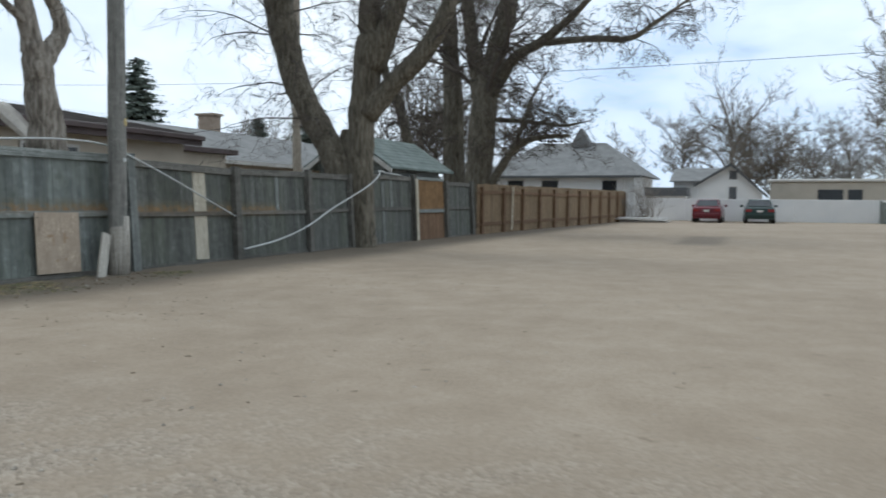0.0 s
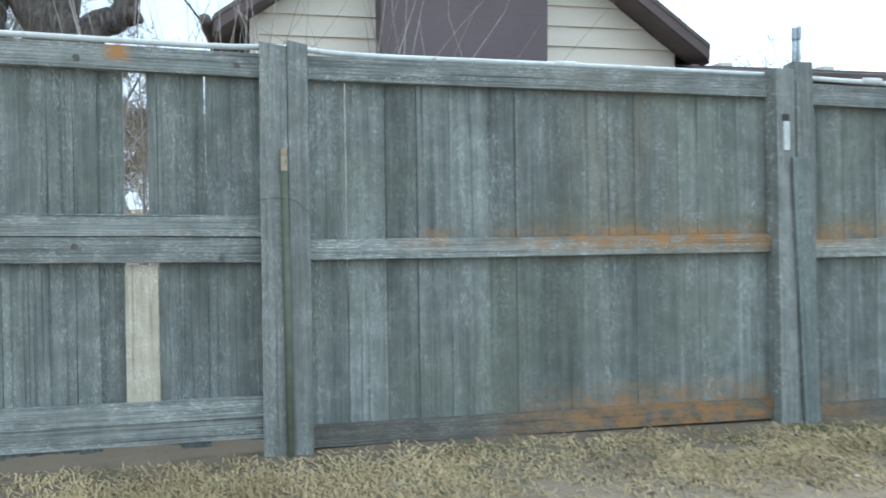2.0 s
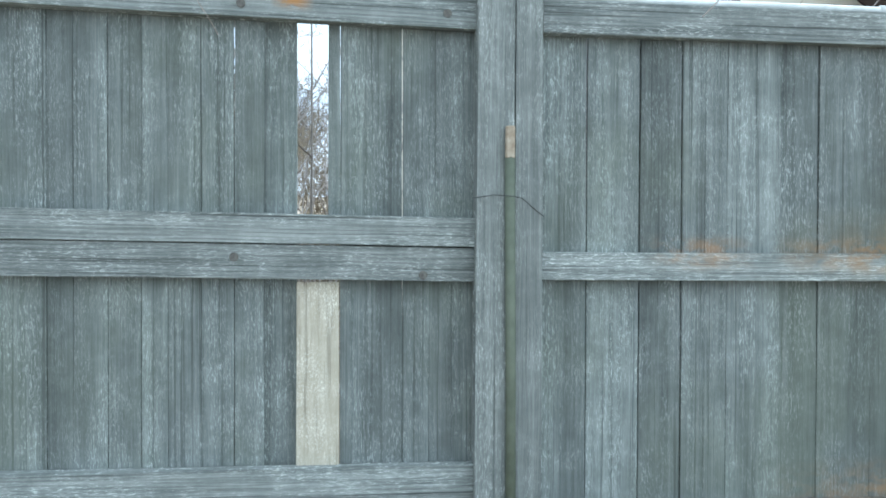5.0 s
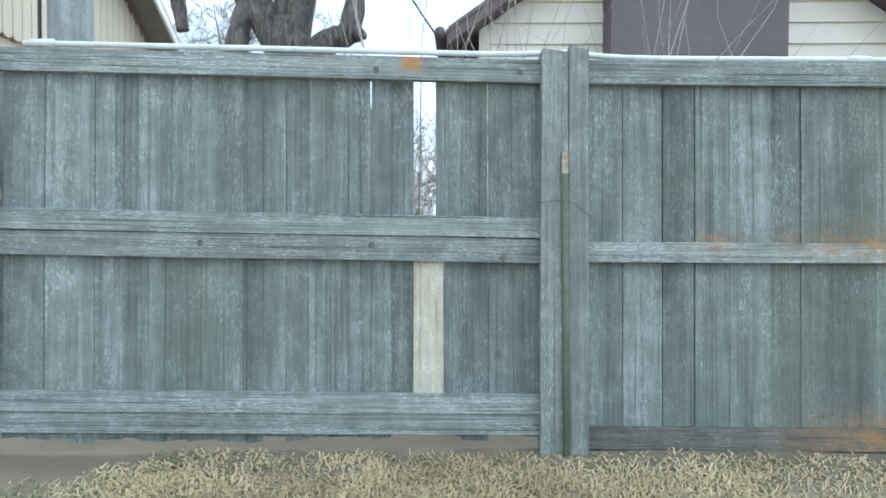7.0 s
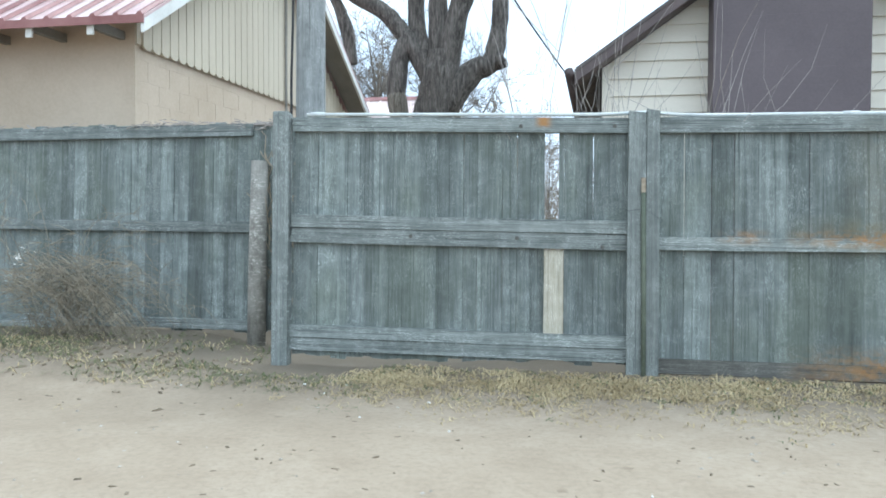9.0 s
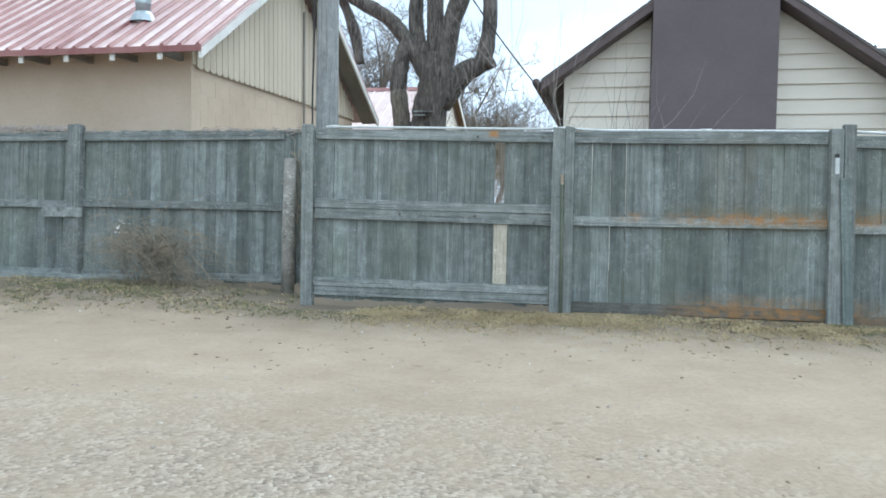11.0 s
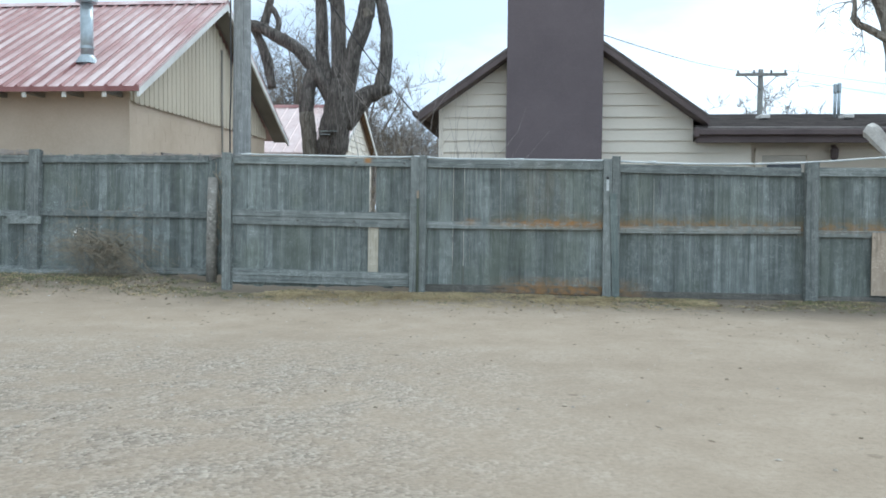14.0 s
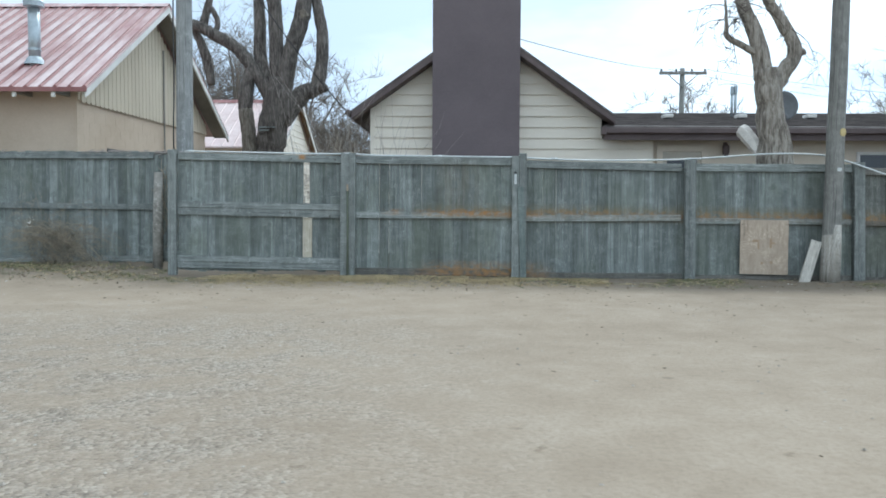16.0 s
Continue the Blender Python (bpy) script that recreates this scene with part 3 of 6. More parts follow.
# ---- ground ----
def build_ground():
    def lines(lo, hi, fine_lo, fine_hi, step):
        inner = list(np.arange(fine_lo, fine_hi + 1e-6, step))
        outer_lo = [lo, -900, -300, -120, -60, -35, -22]
        outer_hi = [22, 35, 60, 120, 300, 900, hi]
        return [q for q in outer_lo if q < fine_lo - 0.5] + inner + [q for q in outer_hi if q > fine_hi + 0.5]
    xs, ys = lines(-2500, 2500, -10, 14, 0.16), lines(-2500, 2500, -13, 1.2, 0.12)
    vs = [(x, y, ground_z(x, y)) for y in ys for x in xs]
    w = len(xs)
    fs = [(j * w + i, j * w + i + 1, j * w + w + i + 1, j * w + w + i) for j in range(len(ys) - 1) for i in range(w - 1)]
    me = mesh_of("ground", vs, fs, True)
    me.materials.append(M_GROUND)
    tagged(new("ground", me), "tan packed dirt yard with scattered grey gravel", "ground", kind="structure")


build_ground()


# ---- fences ----
LEAN = -3.2  # the old fence leans away from the yard


def planks(parent, x0, x1, y, z0, z1, mat, rng, wide=0.142, skip=(), top=None, name="plank", slits=()):
    """A row of boards from x0 to x1; skip: stretches left open. slits: joints that let light through, with their widths. top: height at x, if it varies."""
    x = x0
    while x < x1 - 0.02:
        w = wide * rng.uniform(0.58, 1.22)
        if x + w > x1 - 0.05:
            w = x1 - x
        cut = [s for s in slits if x + 0.02 < s[0] < x + w + 0.075]
        if cut:
            w = cut[0][0] - x
        hole = [s for s in skip if x < s[1] - 0.004 and x + w > s[0] + 0.004]
        if hole:
            if x < hole[0][0] - 0.015:
                w = hole[0][0] - x
            else:
                x = hole[0][1]
                continue
        zt = (top(x + w / 2) if top else z1) + rng.uniform(-0.012, 0.006)
        zb = z0 + rng.uniform(-0.015, 0.02)
        gap = cut[0][1] if cut else rng.choice((0.0003, 0.0005, 0.0005, 0.001, 0.001, 0.0015))
        board(name, parent, mat, x + w / 2, y + rng.uniform(0, 0.004), zb, w - gap, 0.018, zt - zb, rng, tilt=rng.uniform(-0.10, 0.10))
        x += w


def post(parent, mat, x, y, w, d, h, rng, tilt=0.0, label="", z=-0.3):
    return board("post", parent, mat, x, y, z, w, d, h - z, rng, label, tilt)


def grey_fence():
    rng = random.Random(5)
    f = thing("wooden_fence", pose(0, 0, 0, LEAN), "grey weathered board fence with orange lichen along its rails", "fence")
    # posts: doubled at the gate and the next bay
    for x, w, h, t in ((-0.035, 0.115, 1.79, 0.15), (0.072, 0.085, 1.80, 0), (2.398, 0.102, 1.75, 0.0), (2.500, 0.098, 1.80, 0.05), (4.85, 0.145, 1.715, 0.2),
                       (7.21, 0.15, 1.68, -0.3), (9.60, 0.15, 1.60, 0.8), (11.92, 0.15, 1.64, 1.0), (13.62, 0.10, 1.62, 0), (14.62, 0.10, 1.70, 0),
                       (16.98, 0.20, 1.72, 2.0), (19.20, 0.18, 1.63, 1.2), (21.35, 0.20, 1.66, 0)):
        # posts past x = 8 take the copy with shade in its colour
        post(f, M_POST if x < 8 else M_SHADEPOST, x, -0.10, w, 0.095, h, rng, t)
    # bays: from, to, top, rail heights
    for x0, x1, top0, top1, mid0, mid1, b0, b1 in (
            (0.12, 2.35, 1.755, 1.735, 0.872, 0.960, 0.06, 0.155), (2.555, 4.745, 1.70, 1.66, 0.835, 0.925, 0.03, 0.11),
            (4.89, 7.13, 1.665, 1.66, 0.815, 0.895, 0.01, 0.09), (7.29, 9.52, 1.62, 1.57, 0.80, 0.87, 0.01, 0.08),
            (9.68, 11.84, 1.58, 1.60, 0.80, 0.87, 0.0, 0.08), (12.0, 13.60, 1.60, 1.60, 0.80, 0.87, 0.0, 0.08),
            (14.55, 16.88, 1.66, 1.66, 0.82, 0.90, 0.0, 0.08), (19.32, 21.28, 1.60, 1.60, 0.82, 0.90, 0.0, 0.08)):
        d = (top1 - top0)
        # bays past x = 7.2 have shade put into plank and rail colour
        planks(f, x0 - 0.04, x1 + 0.04, 0.0, b0 - 0.03, top0 - 0.03, M_PLANK if x0 < 7.2 else M_SHADEPLANK, rng, 0.122, top=lambda x, a=x0, b=x1, p=top0, q=top1: p + (q - p) * (x - a) / (b - a) - 0.035, slits=((0.595, 0.010), (3.35, 0.002), (6.15, 0.0013)))
        lying("rail", f, M_RAIL if x0 < 7.2 else M_DARKRAIL, x0, x1, -0.042, top0 - 0.105, top0, 0.04, rng, dz=d)
        lying("rail", f, M_RAIL if x0 < 7.2 else M_DARKRAIL, x0, x1, -0.042, mid0, mid1, 0.04, rng, dz=rng.uniform(-0.02, 0.02))
        lying("rail", f, M_DARKRAIL, x0, x1, -0.040, b0, b1, 0.038, rng, dz=rng.uniform(-0.015, 0.015))
    # the bay patched with orange plywood
    planks(f, 17.1, 19.1, 0.0, 0.0, 0.80, M_BROWNPOST, rng)
    part("plywood_panel", boxed("panel", 17.10, 19.10, -0.02, 0.0, 0.78, 1.66, 0.004), M_ORANGE, f, "orange-brown plywood panel")
    lying("rail", f, M_RAIL, 17.08, 19.1, -0.045, 0.74, 0.84, 0.022, rng)
    lying("rail", f, M_RAIL, 17.08, 19.1, -0.045, 1.60, 1.68, 0.022, rng)
    board("leaning_board", f, M_FRESH, 16.93, -0.165, -0.02, 0.13, 0.022, 1.62, rng, "pale board leaning on the post", 2.0)
    # a pale replacement board
    board("pale_board", f, M_FRESH, 8.73, -0.012, 0.10, 0.30, 0.010, 1.42, rng, "pale new replacement board")
    for x0, z0, z1 in ((10.9, 0.82, 1.5), (15.3, 0.1, 1.5), (15.75, 0.85, 1.6)):
        board("pale_board", f, M_POST, x0, -0.012, z0, 0.10, 0.010, z1 - z0, rng)
    # tag nailed to a post
    part("tag", boxed("tag", 2.378, 2.412, -0.108, -0.1015, 1.36, 1.50, 0.002), M_PIPE, f, "small white plastic tag")
    part("tag_clip", boxed("tag_clip", 2.376, 2.410, -0.108, -0.1015, 1.503, 1.535), M_DARK, f, "black clip")
    part("stake", Soup().tube([(0.020, -0.112, -0.2), (0.016, -0.114, 0.6), (0.010, -0.113, 1.25)], 0.016, 8).mesh("stake", True), M_MOSSPIPE, f, "thin green-stained metal stake")
    part("stake_top", boxed("stake_top", -0.004, 0.024, -0.128, -0.101, 1.245, 1.345, 0.004), M_STAKEEND, f, "splintered tan stake end")
    wire = [(-0.10, -0.104, 1.125), (-0.04, -0.112, 1.135), (0.02, -0.135, 1.13), (0.05, -0.110, 1.125), (0.08, -0.106, 1.10), (0.118, -0.104, 1.07)]
    part("wire", Soup().tube(wire, 0.0012, 5).mesh("wire"), M_CABLE, f, "twisted rusty wire")
    board("lath", f, M_TEAL, 2.515, -0.112, -0.05, 0.085, 0.010, 1.38, rng, "teal-stained leaning lath on the post", -2.2)
    part("latch", boxed("latch", 3.045, 3.065, -0.010, -0.001, 1.275, 1.47, 0.002), M_DISH, f, "small dark metal latch")
    # dark stop board along the foot
    for x0, x1 in ((0.12, 2.35), (2.56, 4.75), (4.9, 7.1)):
        lying("kick_board", f, M_DARKRAIL, x0, x1, 0.024, -0.06, 0.08, 0.03, rng)
    return f


def gate():
    rng = random.Random(11)
    g = thing("wooden_gate", pose(-0.075, 0, 0, 0, 0, 3.6) @ pose(0.075, 0, 0, LEAN), "grey weathered board gate with one missing and one new board", "gate")
    x0, x1 = -2.40, -0.075
    planks(g, x0, x1, 0.0, 0.11, 1.77, M_PLANK, rng, 0.112, top=lambda x: 1.753 - 0.020 * (x - x0), skip=((-0.735, -0.505),), slits=((-0.825, 0.0012), (-0.31, 0.0011)))
    # a board set back beside the open slot
    board("plank", g, M_PLANK, -0.690, 0.034, 0.12, 0.104, 0.018, 1.64, rng)
    # upper half of the open slot is partly covered by a thin board, its lower half by a new one
    board("plank", g, M_PLANK, -0.522, 0.003, 1.0, 0.036, 0.016, 0.76, rng)
    board("new_board", g, M_FRESH, -0.573, -0.012, 0.285, 0.128, 0.020, 0.582, rng, "pale new board patch")
    lying("rail", g, M_RAIL, x0, x1, -0.044, 1.69, 1.79, 0.042, rng, dz=-0.035)
    lying("rail", g, M_RAIL, x0, x1, -0.052, 1.015, 1.105, 0.050, rng, dz=-0.040)
    lying("rail", g, M_RAIL, x0, x1, -0.044, 0.908, 1.012, 0.042, rng, dz=-0.040)
    lying("rail", g, M_RAIL, x0, x1, -0.052, 0.245, 0.330, 0.050, rng, dz=-0.035)
    lying("rail", g, M_RAIL, x0, x1, -0.044, 0.155, 0.242, 0.042, rng, dz=-0.035)
    post(g, M_POST, -2.457, -0.10, 0.112, 0.10, 1.815, rng, -0.4)
    for x, z in ((-0.25, 0.888), (-0.82, 0.945), (-1.55, 0.955), (-0.175, 1.70), (-0.80, 1.705)):
        part("knot", Soup().tube([(x, -0.0465, z), (x, -0.0435, z)], 0.014, 10).mesh("knot"), M_KNOT, g, "dark round knot")
    return g


def left_fence():
    rng = random.Random(23)
    f = thing("wooden_fence", pose(0, 0.46, 0.14, LEAN), "grey weathered board fence with dry vines behind dead brush", "fence")
    x_end = -12.9
    for a, b in ((-5.42, -2.52), (-7.9, -5.55), (-10.4, -8.0), (x_end, -10.5)):
        planks(f, a - 0.03, b + 0.03, 0.0, 0.04, 1.70, M_PLANK, rng, 0.128)
        lying("rail", f, M_RAIL, a, min(b, -2.98), -0.042, 1.585, 1.68, 0.04, rng, dz=0.01)
        lying("rail", f, M_RAIL, a, min(b, -2.98), -0.042, 0.84, 0.925, 0.04, rng, dz=-0.015)
        lying("rail", f, M_RAIL, a, min(b, -2.98), -0.040, 0.05, 0.13, 0.038, rng)
    for x, h in ((-5.485, 1.76), (-7.95, 1.74), (-10.45, 1.74)):
        post(f, M_POST, x, -0.11, 0.155, 0.10, h, rng)
    lying("patch_board", f, M_POST, -5.85, -5.35, -0.135, 0.72, 0.83, 0.022, rng)
    lying("timber", f, M_RAIL, -6.6, -4.6, -0.17, -0.04, 0.08, 0.12, rng, "old landscape timber")
    stub = Soup().tube([(-2.885, -0.10, -0.3), (-2.89, -0.10, 0.6), (-2.885, -0.10, 1.38)], [0.072, 0.070, 0.066], 12)
    part("post_stub", stub.mesh("post_stub", True), M_STUB, f, "short round brown weathered post")
    vine = Soup()
    for k in range(26):
        x = rng.uniform(-2.92, -2.58)
        p, q = Vector((x, -0.06, rng.uniform(0.2, 1.2))), []
        for s in range(6):
            q.append(p.copy())
            p += Vector((rng.uniform(-0.06, 0.06), rng.uniform(-0.03, 0.02), rng.uniform(0.02, 0.16)))
        vine.tube(q, 0.004, 3, False)
    pale = Soup()
    for k in range(260):
        x = rng.uniform(-4.0, -2.55) if k < 130 else rng.uniform(-5.4, -2.6)
        p, q = Vector((x, rng.uniform(-0.05, 0.05), 1.68)), []
        for s in range(5):
            q.append(p.copy())
            p += Vector((rng.uniform(-0.07, 0.07), rng.uniform(-0.02, 0.02), rng.uniform(-0.02, 0.022)))
        pale.tube(q, 0.0035, 3, False)
    for k in range(900):
        # loops of a loose roll of vine stems
        c = Vector((rng.uniform(-12.4, -5.58), rng.uniform(-0.05, 0.05), 1.735 + rng.uniform(-0.035, 0.02)))
        r, a0, sq = rng.uniform(0.02, 0.05), rng.uniform(0, 6.28), rng.uniform(0.4, 1.0)
        yaw = rng.uniform(-0.9, 0.9)
        q = []
        for s in range(6):
            a = a0 + s * 0.9
            q.append(c + Vector((r * math.cos(a) * math.cos(yaw), r * math.cos(a) * math.sin(yaw), r * sq * math.sin(a))))
        pale.tube(q, 0.0035, 3, False)
    q = part("pale_vines", pale.mesh("pale_vines"), M_SAPLING, f, "pale bleached twigs along the fence top")
    q["kind"] = "stuff"
    part("dry_vines", vine.mesh("vines"), M_TWIG, f, "tangled dry brown vines")
    return f


def brown_fence():
    rng = random.Random(31)
    a, b = Vector((21.5, -0.10, 0)), Vector((43.5, -1.10, 0))
    f = thing("wooden_fence", Matrix.Translation(a) @ pose(0, 0, 0, 0, 0, math.degrees(math.atan2(b.y - a.y, b.x - a.x))), "brown-stained board fence with square posts", "fence")
    n = (b - a).length
    planks(f, 0, n, 0.0, 0.0, 1.60, M_BROWN, rng, 0.155, top=lambda x: 1.60 + 0.004 * x)
    x = 0.3
    while x < n:
        post(f, M_BROWNPOST, x, -0.10, 0.11, 0.10, 1.50 + 0.004 * x, rng, rng.uniform(-0.8, 1.5))
        x += 1.95
    lying("rail", f, M_BROWNPOST, 0.05, n, -0.042, 1.30, 1.40, 0.04, rng)
    lying("rail", f, M_BROWNPOST, 0.05, n, -0.042, 0.30, 0.40, 0.04, rng)
    board("pale_board", f, M_FRESH, 2.9, -0.125, 0.10, 0.09, 0.02, 1.45, rng, "pale leaning board", 4.0)
    return f


grey_fence()
gate()
left_fence()
brown_fence()


# ---- things at the fence ----
def plywood_sheet():
    s = boxed("plywood_sheet", -0.335, 0.335, -0.014, 0.0, 0.0, 0.765, 0.002)
    s.materials.append(M_PLY)
    o = new("plywood_sheet", s)
    o.matrix_basis = pose(5.88, -0.068, 0.11, -3.2, 0.8, 0)
    tagged(o, "bare tan plywood sheet nailed over the fence", "plywood")
    for x, z in ((-0.31, 0.06), (0.31, 0.05), (-0.31, 0.70), (0.31, 0.71)):
        part("nail", Soup().tube([(x, -0.0165, z), (x, -0.0135, z)], 0.007, 8).mesh("nail"), M_DARK, o)
    for x, z, w, hh in ((-0.12, 0.47, 0.09, 0.03), (-0.08, 0.40, 0.02, 0.09), (0.09, 0.44, 0.03, 0.13), (0.12, 0.44, 0.06, 0.02), (-0.03, 0.16, 0.03, 0.03), (0.10, 0.17, 0.03, 0.03)):
        part("stain", boxed("stain", x - w / 2, x + w / 2, -0.0155, -0.0135, z - hh / 2, z + hh / 2), M_STAIN, o, "faint brown stain mark")


def leaning_board():
    rng = random.Random(3)
    o = thing("loose_board", pose(6.36, -0.28, 0.0, -9, 19, 0), "short weathered board leaning beside the utility pole", "board")
    board("plank", o, M_FOOT, 0, 0, 0.01, 0.145, 0.03, 0.62, rng)


def pole(name, x, y, r, h, label, mat=None, lean=0.0):
    o = thing(name, pose(x, y, 0, 0, lean, 0), label, "utility pole")
    rng = random.Random(int(x * 10))
    pts = [(0, 0, -0.5)] + [(rng.uniform(-0.006, 0.006), 0, z) for z in np.linspace(0, h, 14)]
    rad = [r * 1.08] + [r * (1.06 - 0.25 * k / 13) for k in range(14)]
    me = Soup().tube(pts, rad, 20).mesh("shaft", True)
    part("shaft", me, mat or M_POLE, o)
    return o


plywood_sheet()
leaning_board()
pr = pole("utility_pole", 6.750, -0.175, 0.115, 9.5, "grey weathered round wooden utility pole in front of the fence", lean=0.6)
part("number_tag", Soup().tube([(0.050, -0.096, 2.08), (0.055, -0.106, 2.08)], 0.055, 14).mesh("tag"), M_TAG, pr, "faded yellow oval tag")
part("foot_sleeve", Soup().tube([(0.0, -0.006, -0.05), (0.0, -0.006, 0.30), (0.0, -0.006, 0.62), (0.004, 0.0, 0.74)], [0.132, 0.129, 0.125, 0.110], 18).mesh("foot_sleeve", True), M_POLEFOOT, pr, "pale split wood round the foot")
part("guard", Soup().tube([(0.01, -0.085, -0.05), (0.02, -0.085, 0.45), (0.035, -0.092, 0.82)], [0.090, 0.082, 0.055], 14).mesh("guard", True), M_POLEFOOT, pr, "split pale wood at the foot")
part("staple", boxed("staple", -0.01, 0.05, -0.122, -0.108, 1.55, 1.60), M_PIPE, pr)
pl = pole("utility_pole", -2.84, 1.43, 0.132, 9.0, "grey weathered round wooden utility pole behind the gate", M_POLEPALE, 0.3)
pole("utility_pole", 21.9, 6.6, 0.15, 9.0, "tan wooden utility pole between the houses", M_POLETAN)
cab = [(-0.15, -0.05, 1.2), (-0.17, -0.05, 2.2), (-0.15, -0.06, 3.0), (-0.16, -0.05, 4.4), (-0.13, -0.03, 6.5)]
part("cable", Soup().tube([tuple(v)[:3] for v in smooth_path([(*q, 0) for q in cab], 4)], 0.012, 6).mesh("cable", True), M_CABLE, pl, "black cable down the pole")


def conduit():
    rng = random.Random(8)
    run = [(-2.30, -0.075, 1.806), (-1.2, -0.005, 1.792), (-0.3, 0.065, 1.782), (0.02, 0.100, 1.792), (0.35, 0.085, 1.767), (1.2, 0.082, 1.757), (2.2, 0.090, 1.746), (2.45, 0.125, 1.748), (2.8, 0.09, 1.726), (3.6, 0.07, 1.705), (4.8, 0.06, 1.725), (5.9, 0.03, 1.80), (6.6, -0.02, 1.79),
           (7.0, -0.03, 1.70), (7.8, -0.06, 1.42), (8.7, -0.06, 1.08), (9.55, -0.03, 0.77)]
    pts = [tuple(v)[:3] for v in smooth_path([(*q, 0) for q in run], 6)]
    me = Soup().tube(pts, 0.0125, 8).mesh("pipe", True)
    me.materials.append(M_PIPE)
    o = tagged(new("plastic_pipe", me), "pale plastic pipe lying along the top of the fence", "pipe")
    for x, y, z in ((-2.22, -0.070, 1.806), (1.3, 0.083, 1.756), (2.95, 0.078, 1.725)):
        part("coupling", Soup().tube([(x - 0.05, y, z), (x + 0.05, y, z)], 0.018, 8).mesh("coupling", True), M_PIPE, o)
    run = [(9.61, -0.16, 0.22), (10.6, -0.16, 0.33), (11.6, -0.16, 0.55), (12.6, -0.16, 0.90), (13.5, -0.42, 1.32), (14.1, -0.44, 1.60), (14.6, -0.20, 1.73), (15.3, -0.05, 1.70), (16.2, 0.03, 1.68)]
    pts = [tuple(v)[:3] for v in smooth_path([(*q, 0) for q in run], 6)]
    me = Soup().tube(pts, 0.017, 8).mesh("pipe", True)
    me.materials.append(M_PIPE)
    tagged(new("plastic_pipe", me), "pale plastic pipe hanging loose off the fence", "pipe")


conduit()


# ---- houses ----
def slab(name, pts, thick, mat, parent, label=""):
    """A sloping plate from its four upper corners, thickened downwards."""
    vs = [Vector(p) for p in pts]
    vs = vs + [v - Vector((0, 0, thick)) for v in vs]
    fs = [(0, 1, 2, 3), (7, 6, 5, 4), (0, 4, 5, 1), (1, 5, 6, 2), (2, 6, 7, 3), (3, 7, 4, 0)]
    return part(name, mesh_of(name, vs, fs), mat, parent, label)


